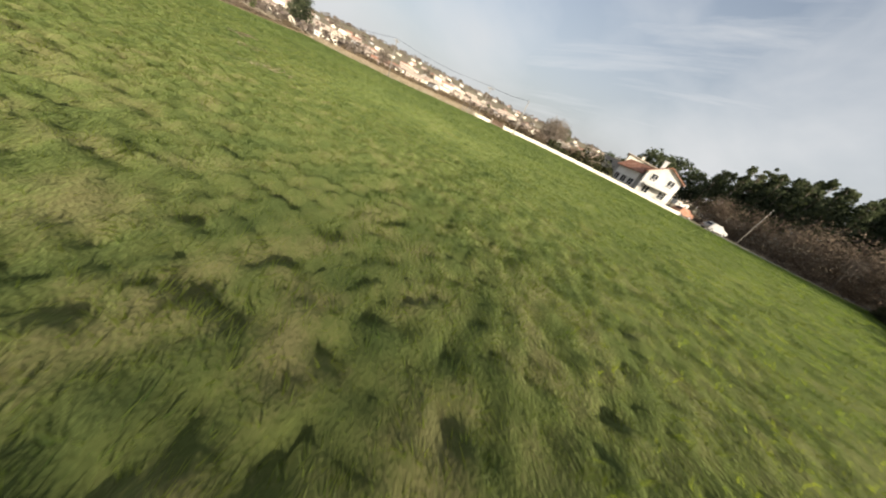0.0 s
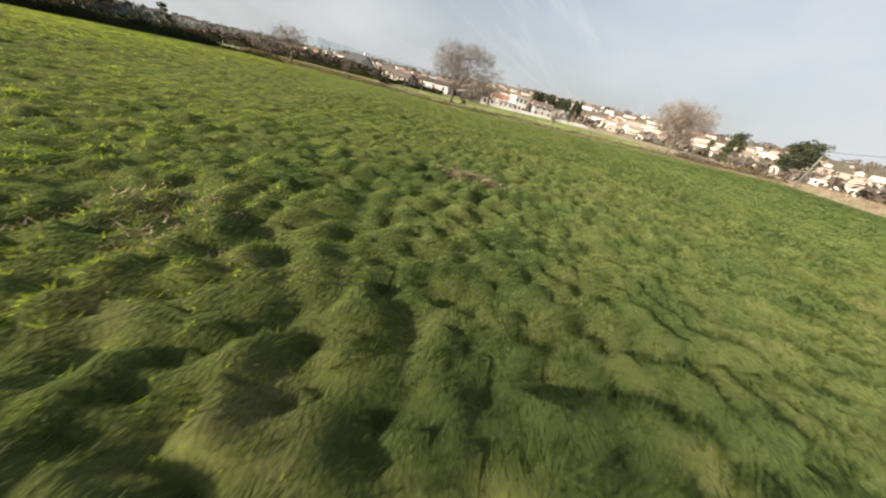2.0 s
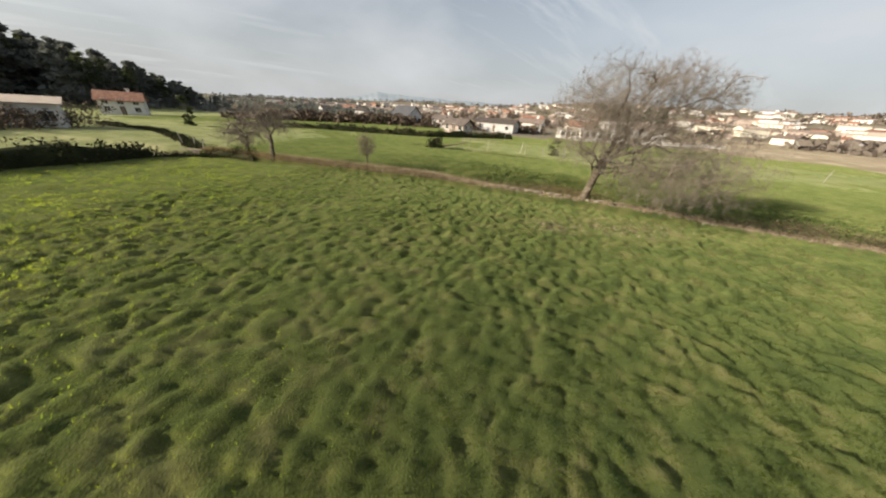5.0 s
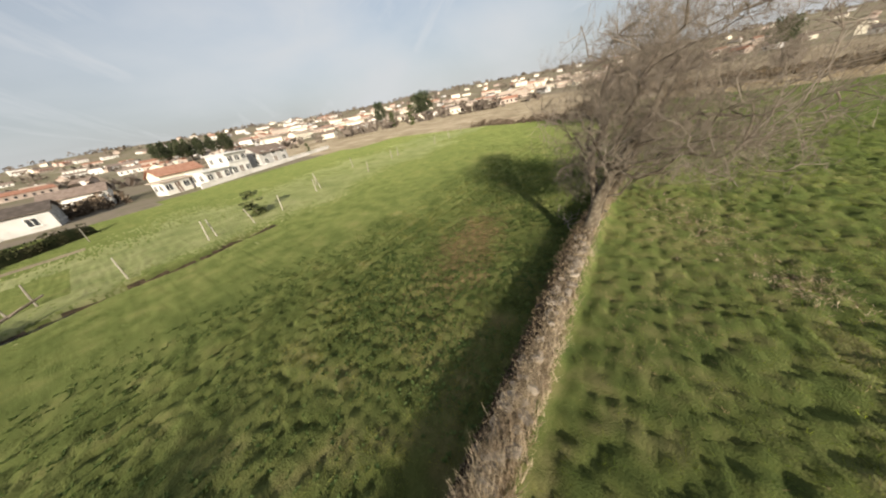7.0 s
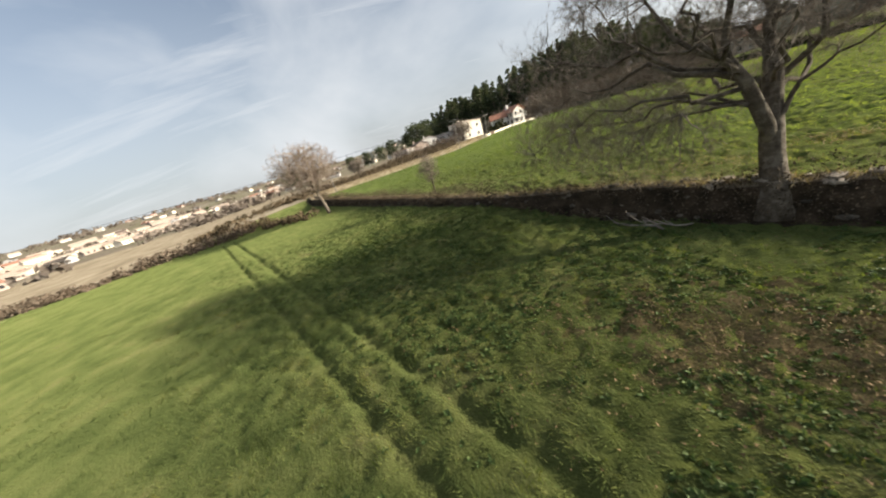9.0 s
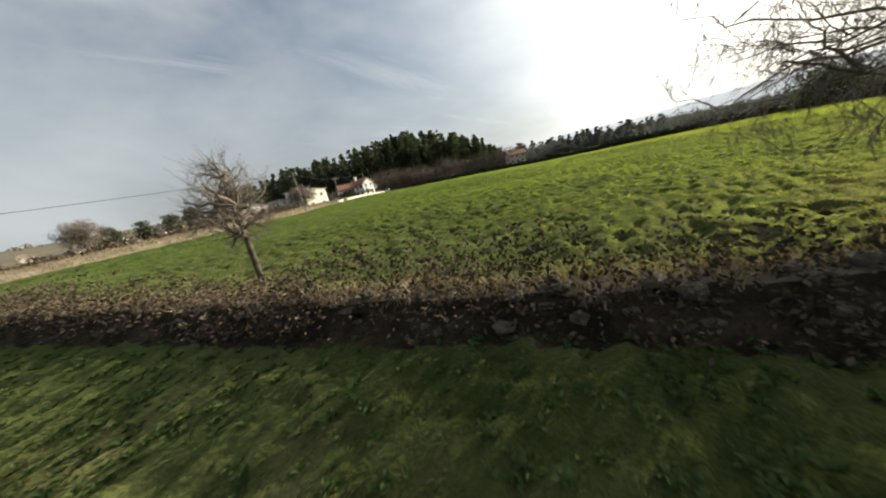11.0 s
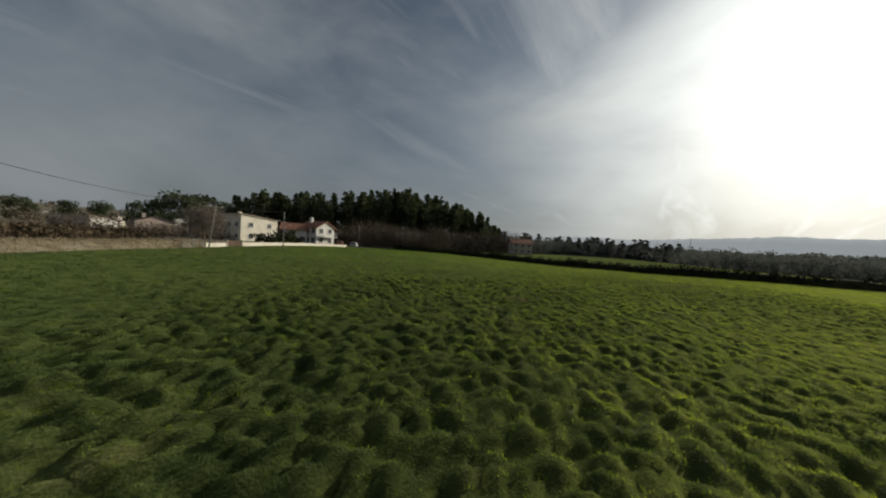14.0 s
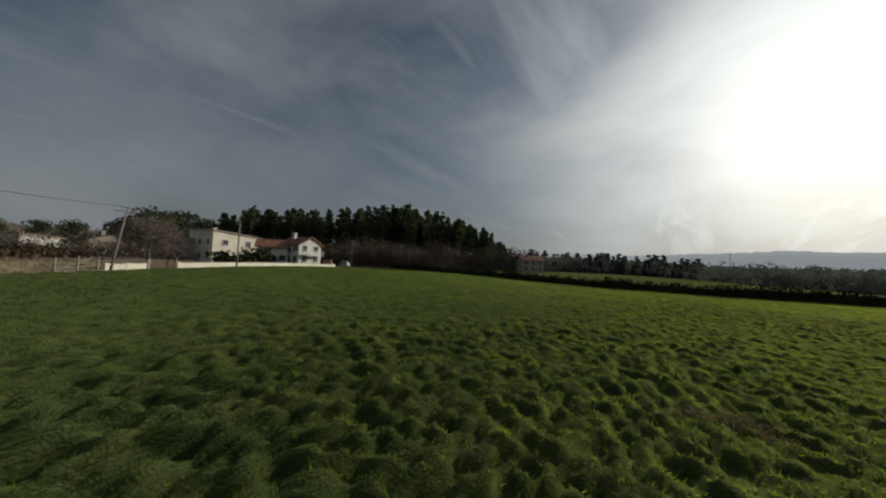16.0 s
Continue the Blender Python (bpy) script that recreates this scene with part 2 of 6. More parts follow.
M_bark = material("grey_bark", [(0.05, 0.039, 0.028), (0.105, 0.085, 0.062), (0.19, 0.162, 0.125)], 5.0, 0.9, 1.0, 30, 0.2)
M_twig = material("brown_twig", [(0.115, 0.092, 0.072), (0.18, 0.148, 0.12), (0.26, 0.222, 0.184)], 1.0, 0.85, 0.0, 9, 0.2, island=0.4)
M_paletwig = material("pale_twig", [(0.17, 0.13, 0.1), (0.26, 0.2, 0.16), (0.33, 0.27, 0.22)], 0.6, 0.85, 0.0, 9, 0.2, island=0.4)
M_scrub = material("bramble", [(0.05, 0.04, 0.022), (0.1, 0.075, 0.045), (0.15, 0.11, 0.07)], 0.5, 0.9, 0.0, 6, 0.15, island=0.5)
M_bramble = material("bank_bramble", [(0.04, 0.03, 0.018), (0.085, 0.064, 0.042), (0.15, 0.115, 0.08)], 0.8, 0.9, 0.0, 6, 0.1, island=0.5)
M_bare = material("bare_undergrowth", [(0.075, 0.056, 0.04), (0.125, 0.096, 0.07), (0.18, 0.14, 0.105)], 0.4, 0.95, 0.0, 6, 0.05, island=0.5)
M_hedge = material("hedge_leaf", [(0.02, 0.023, 0.011), (0.032, 0.037, 0.016), (0.055, 0.05, 0.026)], 0.7, 0.95, 0.0, 8, 0.05, island=0.45)
M_pine = material("dark_foliage", [(0.036, 0.046, 0.028), (0.062, 0.075, 0.042), (0.1, 0.112, 0.062)], 0.25, 0.85, 0.0, 5, 0.1, island=0.4, obj=0.2, through_light=0.3, tint=(1.5, 1.6, 1.0, 1))
# town gardens: brown twigs greyed and lightened to carry the haze
M_hazedgarden = material("hazed_garden", [(0.125, 0.102, 0.084), (0.175, 0.146, 0.122), (0.22, 0.19, 0.16)], 0.02, 1.0, 0.0, 1, 0.0, island=0.5, through_light=0.3, tint=(1.2, 1.1, 1.0, 1))
M_olive = material("olive_foliage", [(0.03, 0.04, 0.015), (0.06, 0.075, 0.025), (0.1, 0.11, 0.04)], 0.3, 0.7, 0.0, 5, 0.25, island=0.45, obj=0.2)
M_palebark = material("pale_trunk", [(0.12, 0.095, 0.072), (0.22, 0.185, 0.15)], 1.0, 0.85, 0.4, 12, 0.2)
M_deadwood = material("bleached_wood", [(0.15, 0.125, 0.1), (0.21, 0.18, 0.15), (0.28, 0.25, 0.21)], 4.0, 0.85, 0.4, 30, 0.15)
# distant trees: pale grey base colour imitates the haze over them
M_hazedwood = material("hazed_foliage", [(0.105, 0.113, 0.102), (0.125, 0.131, 0.12), (0.145, 0.15, 0.138)], 0.02, 1.0, 0.0, 1, 0.0, island=0.3, through_light=0.35, tint=(1.3, 1.3, 1.25, 1))
M_white = material("white_render", [(0.52, 0.5, 0.46), (0.64, 0.62, 0.58), (0.72, 0.7, 0.67)], 0.5, 0.85, 0.2, 20, 0.25)
M_cream = material("cream_render", [(0.62, 0.56, 0.45), (0.7, 0.65, 0.54), (0.75, 0.7, 0.6)], 0.5, 0.85, 0.2, 20, 0.25)
M_grey = material("grey_render", [(0.3, 0.29, 0.28), (0.4, 0.39, 0.38), (0.47, 0.46, 0.45)], 0.5, 0.85, 0.2, 20, 0.25)
M_pink = material("pinkish_render", [(0.36, 0.29, 0.25), (0.44, 0.36, 0.31)], 0.5, 0.85, 0.2, 20, 0.25)
M_redroof = material("red_clay_tile", [(0.2, 0.09, 0.06), (0.28, 0.135, 0.09), (0.36, 0.2, 0.14)], 1.5, 0.85, 0.6, 14, 0.2, obj=0.3)
M_brownroof = material("weathered_tile", [(0.13, 0.1, 0.085), (0.19, 0.145, 0.12), (0.25, 0.195, 0.165)], 1.5, 0.85, 0.6, 14, 0.2, obj=0.3)
M_oldroof = material("old_roof_tile", [(0.075, 0.062, 0.055), (0.11, 0.092, 0.08), (0.16, 0.13, 0.115)], 1.5, 0.9, 0.6, 14, 0.1, obj=0.3)
M_darkroof = material("slate_roof", [(0.05, 0.05, 0.055), (0.09, 0.09, 0.095)], 1.5, 0.7, 0.4, 14, 0.3)
M_paleroof = material("pale_roof", [(0.36, 0.29, 0.23), (0.48, 0.4, 0.33)], 1.0, 0.8, 0.3, 14, 0.2, obj=0.3)
M_pane = material("window_glass", [(0.02, 0.022, 0.026), (0.04, 0.042, 0.048)], 2.0, 0.12, 0.0, 9, 0.5)
M_frame = material("painted_frame", [(0.6, 0.59, 0.56), (0.72, 0.71, 0.69)], 3.0, 0.6, 0.0, 20, 0.3)
M_door = material("brown_door", [(0.09, 0.055, 0.035), (0.14, 0.09, 0.06)], 2.0, 0.6, 0.2, 20, 0.3)
M_wood = material("weathered_post", [(0.2, 0.18, 0.15), (0.3, 0.27, 0.23), (0.4, 0.37, 0.32)], 3.0, 0.85, 0.6, 30, 0.2, obj=0.3)
M_pole = material("concrete_pole", [(0.18, 0.165, 0.145), (0.27, 0.25, 0.225)], 2.0, 0.85, 0.4, 30, 0.2)
M_cable = material("black_cable", [(0.02, 0.02, 0.022), (0.035, 0.035, 0.037)], 2.0, 0.6, 0.0, 30, 0.3)
M_road = material("asphalt", [(0.12, 0.12, 0.118), (0.18, 0.178, 0.172)], 0.8, 0.9, 0.5, 40, 0.2)
M_water = material("ditch_water", [(0.02, 0.018, 0.012), (0.035, 0.03, 0.02)], 1.0, 0.15, 0.2, 6, 0.5)
M_leaf = material("fallen_leaf", [(0.1, 0.066, 0.034), (0.155, 0.102, 0.052), (0.21, 0.145, 0.08)], 1.5, 0.9, 0.0, 9, 0.2, island=0.6)


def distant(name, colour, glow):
    """Far hills; emission stands in for the haze that gives most of their light."""
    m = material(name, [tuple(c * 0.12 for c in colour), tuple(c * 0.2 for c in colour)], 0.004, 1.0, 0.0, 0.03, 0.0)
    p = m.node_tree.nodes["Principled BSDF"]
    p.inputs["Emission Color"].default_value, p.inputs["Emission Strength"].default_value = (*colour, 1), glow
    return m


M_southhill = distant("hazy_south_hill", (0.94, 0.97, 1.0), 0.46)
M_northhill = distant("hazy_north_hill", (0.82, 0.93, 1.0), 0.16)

# ---- building tools ----
rng = np.random.default_rng(7)
rnd = random.Random(11)


class Soup:
    """Vertices and faces gathered for one mesh."""

    def __init__(self):
        self.v, self.f = [], []

    def add(self, verts, faces):
        k = len(self.v)
        self.v.extend(verts)
        self.f.extend([tuple(i + k for i in f) for f in faces])

    def box(self, c, s, yaw=0.0, taper=1.0):
        x, y, z = (a / 2 for a in s)
        ca, sa = math.cos(yaw), math.sin(yaw)
        pts = []
        for dz, q in ((-z, 1.0), (z, taper)):
            for dx, dy in ((-x, -y), (x, -y), (x, y), (-x, y)):
                pts.append((c[0] + (dx * ca - dy * sa) * q, c[1] + (dx * sa + dy * ca) * q, c[2] + dz))
        self.add(pts, [(3, 2, 1, 0), (4, 5, 6, 7), (0, 1, 5, 4), (1, 2, 6, 5), (2, 3, 7, 6), (3, 0, 4, 7)])

    def tube(self, pts, radii, sides=6):
        pts = [Vector(p) for p in pts]
        rings = []
        for i, p in enumerate(pts):
            d = (pts[min(i + 1, len(pts) - 1)] - pts[max(i - 1, 0)]).normalized()
            a = d.orthogonal().normalized()
            b = d.cross(a)
            rings.append([p + (a * math.cos(math.tau * j / sides) + b * math.sin(math.tau * j / sides)) * radii[i] for j in range(sides)])
        # keep the rings from twisting against one another
        faces, verts = [], [tuple(q) for q in rings[0]]
        for i in range(1, len(rings)):
            s = min(range(sides), key=lambda k: (rings[i][k] - rings[i - 1][0] - pts[i] + pts[i - 1]).length)
            rings[i] = rings[i][s:] + rings[i][:s]
            verts += [tuple(q) for q in rings[i]]
            for j in range(sides):
                k = (j + 1) % sides
                faces.append(((i - 1) * sides + j, (i - 1) * sides + k, i * sides + k, i * sides + j))
        faces.append(tuple(range(sides))[::-1])
        faces.append(tuple(range((len(rings) - 1) * sides, len(rings) * sides)))
        self.add(verts, faces)

    def mesh(self, name, mat, smooth=False):
        me = bpy.data.meshes.new(name)
        me.from_pydata([tuple(p) for p in self.v], [], self.f)
        if mat:
            me.materials.append(mat)
        if smooth:
            me.polygons.foreach_set("use_smooth", [True] * len(me.polygons))
        me.update()
        return me


def tri_mesh(name, verts, faces, mat):
    """A mesh from numpy arrays of places and of triangles or quads."""
    me = bpy.data.meshes.new(name)
    k = faces.shape[1]
    me.vertices.add(len(verts))
    me.vertices.foreach_set("co", verts.astype(np.float32).ravel())
    me.loops.add(faces.size)
    me.loops.foreach_set("vertex_index", faces.astype(np.int32).ravel())
    me.polygons.add(len(faces))
    me.polygons.foreach_set("loop_start", np.arange(0, faces.size, k, dtype=np.int32))
    me.materials.append(mat)
    me.update(calc_edges=True)
    return me


def part(name, source, mat, parent, label="", smooth=False):
    me = source.mesh(name, mat, smooth) if isinstance(source, Soup) else source
    ob = new(name, me)
    ob.parent = parent
    if label:
        ob["label"] = label
    return ob


def thing(name, x, y, z, label, category, group="", kind="", yaw=0.0):
    ob = new(name)
    ob.empty_display_size = 0.3
    ob.matrix_world = Matrix.Translation((x, y, z)) @ Matrix.Rotation(yaw, 4, "Z")
    return tagged(ob, label, category, group, kind)


def smooth01(t):
    t = np.clip(t, 0.0, 1.0)
    return t * t * (3 - 2 * t)


TABLE = rng.random((256, 256))


def vnoise(x, y):
    """Smooth noise from -1 to 1 with a wavelength of about one metre."""
    xi, yi = np.floor(x).astype(int), np.floor(y).astype(int)
    u, v = smooth01(x - xi), smooth01(y - yi)
    a, b = TABLE[xi % 256, yi % 256], TABLE[(xi + 1) % 256, yi % 256]
    c, d = TABLE[xi % 256, (yi + 1) % 256], TABLE[(xi + 1) % 256, (yi + 1) % 256]
    return ((a * (1 - u) + b * u) * (1 - v) + (c * (1 - u) + d * u) * v) * 2 - 1


def mounds(x, y):
    """Rounded hummocks with creases between them, about one to a unit cell, from 0 to 1."""
    xi, yi = np.floor(x).astype(int), np.floor(y).astype(int)
    best = np.full(np.shape(x), 9.0)
    for a in (-1, 0, 1):
        for b in (-1, 0, 1):
            u, v = (xi + a) % 256, (yi + b) % 256
            d = (xi + a + 0.15 + 0.7 * TABLE[u, v] - x) ** 2 + (yi + b + 0.15 + 0.7 * TABLE[v, (u + 97) % 256] - y) ** 2
            best = np.minimum(best, (d + 0.03) / (0.5 + 0.4 * TABLE[(u + 31) % 256, v]) + 0.3 * TABLE[(u + 71) % 256, v])
    return np.clip(1.12 - best * 1.2, 0, 1) ** 0.9


# ---- lie of the land ----
def bank_y(x):
    """The line of the stone bank between the upper meadow and the lower field."""
    return np.where(x > 0, -0.07 * x, np.where(x > -10, 0.0, 0.2 * (x + 10)))


def ditch_y(x):
    """The line of the ditch through the lower field."""
    return 22.45 + 0.22 * np.sin(0.9 * x) + 0.08 * np.clip(x + 8, 0, 10)


SKY_AZ = np.array([-180, -155, -140, -125, -100, -82, -72, -64, -58, -45, -36, -22, 5, 28, 64, 90, 113, 130, 150, 180])
SKY_EL = np.array([1.2, 0.9, 0.9, 1.0, 1.2, 1.4, 1.0, -0.9, -0.4, 0.5, 0.9, 1.5, 3.0, 3.2, 3.2, 2.6, 2.0, 2.0, 2.0, 1.2])


def upper_z(x, y):
    return 0.031 * np.clip(x, 0, 46) * smooth01((y + 112) / 62)


def lower_z(x, y):
    return -0.45 + 0.016 * np.clip(x, 0, 60) + 0.012 * np.clip(y, 0, 90)


def land(x, y):
    """Height of the ground without its tussocks."""
    x, y = np.asarray(x, float), np.asarray(y, float)
    s = y - bank_y(x)
    near = upper_z(x, y)
    low = lower_z(x, y)
    west = 1 - smooth01((x - 3) / 6)
    low = low - 0.1 * west * np.exp(-((s - 1.1) / 0.7) ** 2)
    low = low + 0.45 * (1 - west) * np.exp(-(s / 2.8) ** 2)
    drop = smooth01((s - 0.5) / 0.3)
    fade = smooth01((48 - x) / 6) * smooth01((x + 60) / 25)
    z = near * (1 - drop) + low * drop
    z = np.where(s > 0, z * fade + (near * (1 - smooth01(s / 25)) + low * smooth01(s / 25)) * (1 - fade), z)
    z = z + (0.1 + 0.28 * west) * np.exp(-((s - 0.2) / 0.4) ** 4) * fade
    # ditch across the lower field
    z = z - 0.45 * np.exp(-((y - ditch_y(x)) / 0.5) ** 2) * smooth01((x + 24) / 4) * smooth01((-2 - x) / 3)
    # the ground falls away to the west and lifts into the hills all round
    z = z - 0.03 * np.clip(-x - 48, 0, 90)
    dx, dyy = x, y + 20
    r = np.hypot(dx, dyy)
    el = np.interp(np.degrees(np.arctan2(dx, dyy)), SKY_AZ, SKY_EL)
    z = z + np.minimum(r, 1500) * np.tan(np.radians(el)) * smooth01((r - 110) / 750)
    z = z + 9 * vnoise(x / 260 + 7, y / 260) * smooth01((r - 300) / 700)
    return z


def tussock(x, y):
    """The lumps of the turf."""
    x, y = np.asarray(x, float), np.asarray(y, float)
    wx, wy = x + 0.25 * vnoise(x * 0.9, y * 0.9 + 40), y + 0.25 * vnoise(x * 0.9 + 60, y * 0.9)
    lump = 0.62 * mounds(wx / 0.38, wy / 0.34) + 0.38 * mounds(wx / 0.23 + 9, wy / 0.21 + 4)
    mid = vnoise(wx * 4.1 + 13, wy * 3.7 + 5)
    strong = (0.92 + 0.4 * vnoise(x * 0.15 + 90, y * 0.15 + 20)) * (1 - 0.5 * smooth01((x - 3 - 13 * smooth01((y + 47) / 11)) / 7) * smooth01((-y - 4) / 6)) * (0.6 + 0.4 * smooth01((y + 62) / 16))
    strong = strong * (0.3 + 0.7 * smooth01((x + 26) / 6) * smooth01((30 - x) / 6))
    strong = strong * (1 - 0.16 * smooth01((y + 15) / 8))
    return strong * (0.285 * (lump - 0.45) + 0.05 * mid) + 0.04 * vnoise(x * 0.3, y * 0.3 + 70)


def leafy(x, y):
    """How thickly the fallen leaves lie, from 0 to 1."""
    return np.clip(1.25 * np.exp(-((x + 1.2) / 3.4) ** 2 - ((y - 5.2 - 0.16 * (x + 1.2)) / 1.35) ** 2), 0, 1)


def ground_z(x, y):
    return float(land(x, y))

# ---- the ground: one sheet out to the horizon ----
FIELD = [(44, -3.2), (40, -15), (37, -29), (40.3, -45), (46.7, -82), (49, -93), (46, -117), (33, -103), (16, -91), (1, -79), (-15, -72),
         (-31, -70), (-49, -64), (-41, -46), (-34, -28), (-32, -12), (-30.5, -3.8), (-23, -2.6), (-10, 0.0), (0, 0.0), (20, -1.4)]


def inside(poly, x, y):
    hit = np.zeros(np.shape(x), bool)
    for (x0, y0), (x1, y1) in zip(poly, poly[1:] + poly[:1]):
        if y0 != y1:
            hit ^= ((y0 > y) != (y1 > y)) & (x < (x1 - x0) * (y - y0) / (y1 - y0) + x0)
    return hit


def axis(lo, a, b, hi, fine, mid, out):
    far = out * np.cumsum(1.28 ** np.arange(0, 26))
    return np.concatenate([(lo - far[far < 3600])[::-1], np.arange(lo, a, mid), np.arange(a, b, fine), np.arange(b, hi, mid), hi + np.concatenate([[0.0], far[far < 3600]])])


xs = axis(-52, -20, 24, 62, 0.115, 0.7, 4.0)
ys = axis(-126, -65, 12, 50, 0.115, 0.75, 4.0)
xs = np.unique(np.concatenate([xs, np.arange(34, 47, 0.3)]))
ys = np.unique(np.concatenate([ys, np.arange(20.3, 27, 0.22)]))
gx, gy = np.meshgrid(xs, ys)
grass = inside(FIELD, gx, gy) | ((gy > bank_y(gx) + 0.5) & (gx > -60) & (gx < 46) & (gy < 60))
rough_lower = np.where(gy > bank_y(gx) + 0.4, 0.85 * (1 - 0.6 * smooth01((gy - 10) / 4)), 1.0)
# pale ridge of the verge along the eastern edge
edge_x = np.interp(gy, [-45, -29, -15, -3], [42.5, 39.5, 42.5, 46])
verge = 0.55 * np.exp(-((gx - edge_x) / 1.3) ** 2) * smooth01((gy + 46) / 3) * smooth01((-1 - gy) / 3)
gz = verge + land(gx, gy) + np.where(grass, tussock(gx, gy) * rough_lower, 0.0)
# two worn wheel tracks along the lower field
for ty in (9.03, 10.13):
    gz -= 0.14 * np.exp(-((gy - ty) / 0.17) ** 2) * ((gx > -14) & (gx < 40))
nx, ny = len(xs), len(ys)
verts = np.stack([gx, gy, gz], -1).reshape(-1, 3)
i, j = np.meshgrid(np.arange(nx - 1), np.arange(ny - 1))
k = (j * nx + i).ravel()
faces = np.stack([k, k + 1, k + 1 + nx, k + nx], -1)
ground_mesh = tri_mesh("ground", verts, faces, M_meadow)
for m in (M_lower, M_rough, M_scrubland, M_hazedland, M_verge, M_road, M_woodland, M_bank, M_litter):
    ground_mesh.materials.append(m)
cx, cy = verts[faces].mean(1)[:, 0], verts[faces].mean(1)[:, 1]
r = np.hypot(cx, cy + 20)
idx = np.full(len(faces), 4)
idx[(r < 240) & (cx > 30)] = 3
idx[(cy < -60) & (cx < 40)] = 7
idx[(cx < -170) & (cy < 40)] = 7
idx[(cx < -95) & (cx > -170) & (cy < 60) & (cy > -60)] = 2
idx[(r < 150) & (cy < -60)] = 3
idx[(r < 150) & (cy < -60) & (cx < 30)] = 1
low = (cy > bank_y(cx) + 0.5) & (cx > -95) & (cx < 50)
idx[low & (cy < 64 + 4 * np.sin(cx * 0.1))] = 1
wav = 23.3 + 0.14 * np.clip(cx + 6, 0, 40) + 1.5 * vnoise(cx * 0.2, cx * 0 + 3)
blur = 6.0 * vnoise(cx * 0.3 + 11, cy * 0.3) + 3.0 * rng.normal(size=len(cx))
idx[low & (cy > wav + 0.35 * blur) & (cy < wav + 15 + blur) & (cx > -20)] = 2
idx[low & (cx < -14) & (cy > 26) & (cy < 34)] = 1
idx[low & (np.abs(cy - ditch_y(cx)) < 0.42 + 0.15 * vnoise(cx * 1.3, cy * 0)) & (cx > -24) & (cx < -3)] = 8
idx[low & ((np.abs(cy - 40.6) < 0.7) | (np.abs(cy - 51) < 0.8)) & (cx > -22) & (cx < -13)] = 3
idx[(np.abs(cy - bank_y(cx) - 0.2) < 0.3) & (cx > -40) & (cx < 46)] = 3
idx[(np.abs(cy - bank_y(cx) - 0.75) < 0.3) & (cx > -30) & (cx < 46)] = 8
idx[low & (leafy(cx, cy) > 0.15) & (leafy(cx, cy) > 0.56 + 0.5 * vnoise(cx * 2.1, cy * 2.1 + 5) + 0.22 * rng.normal(size=len(cx)))] = 9
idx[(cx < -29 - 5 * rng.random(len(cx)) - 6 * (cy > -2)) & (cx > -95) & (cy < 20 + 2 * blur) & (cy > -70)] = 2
idx[inside([(43, -3.2), (39, -15), (36, -29), (39.5, -45), (45.5, -45), (43.5, -30), (46, -15), (49, -3)], cx, cy)] = 5
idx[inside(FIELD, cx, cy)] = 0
idx[(cx > 50) & (cx < 56) & (cy < -84) & (cy > -140)] = 6
ground_mesh.polygons.foreach_set("material_index", idx.astype(np.int32))
ground_mesh.polygons.foreach_set("use_smooth", np.ones(len(faces), bool))
ground_mesh.update()
tagged(new("ground", ground_mesh), "tussocky green meadow, lower pasture and brown land beyond", "ground", kind="structure")


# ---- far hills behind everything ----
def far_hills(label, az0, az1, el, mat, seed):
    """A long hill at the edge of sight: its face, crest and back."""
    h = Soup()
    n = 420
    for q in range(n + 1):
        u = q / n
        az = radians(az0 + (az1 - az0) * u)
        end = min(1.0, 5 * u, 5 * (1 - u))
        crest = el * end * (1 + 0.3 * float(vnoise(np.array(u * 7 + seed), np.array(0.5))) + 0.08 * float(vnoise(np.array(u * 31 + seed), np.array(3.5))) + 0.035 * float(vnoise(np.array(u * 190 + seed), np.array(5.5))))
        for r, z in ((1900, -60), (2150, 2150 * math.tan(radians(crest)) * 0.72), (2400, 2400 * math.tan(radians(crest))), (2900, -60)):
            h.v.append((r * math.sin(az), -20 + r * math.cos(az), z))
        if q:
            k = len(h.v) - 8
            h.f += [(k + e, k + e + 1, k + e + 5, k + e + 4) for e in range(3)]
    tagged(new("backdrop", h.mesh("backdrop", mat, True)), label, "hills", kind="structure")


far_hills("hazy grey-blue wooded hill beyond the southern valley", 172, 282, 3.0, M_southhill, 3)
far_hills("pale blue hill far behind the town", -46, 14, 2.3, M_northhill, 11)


# ---- grass ----
def blades(x, y, z, tall, wide, lean, count):
    """Triangular blades: count of them round every given place."""
    n = len(x) * count
    px, py, pz = (np.repeat(a, count) for a in (x, y, z))
    t, w = np.repeat(tall, count) * rng.uniform(0.55, 1.15, n), np.repeat(wide, count) * rng.uniform(0.6, 1.2, n)
    px, py = px + rng.normal(0, 0.07, n), py + rng.normal(0, 0.07, n)
    a, b = rng.uniform(0, math.tau, n), rng.uniform(0, math.tau, n)
    l = t * lean * rng.uniform(0.2, 1.0, n)
    root = np.stack([px, py, pz - 0.03], -1)
    side = np.stack([np.cos(a) * w, np.sin(a) * w, np.zeros(n)], -1)
    tip = root + np.stack([np.cos(b) * l + 0.25 * t, np.sin(b) * l + 0.12 * t, t], -1)
    v = np.stack([root - side, root + side, tip], 1).reshape(-1, 3)
    return v, np.arange(n * 3).reshape(-1, 3)


def scatter(n, x0, x1, y0, y1):
    return rng.uniform(x0, x1, n), rng.uniform(y0, y1, n)


def turf(x, y):
    """Height of the turf with its lumps."""
    return land(x, y) + tussock(x, y) * np.where(y > bank_y(x) + 0.4, 0.85 * (1 - 0.6 * smooth01((y - 10) / 4)), 1.0)


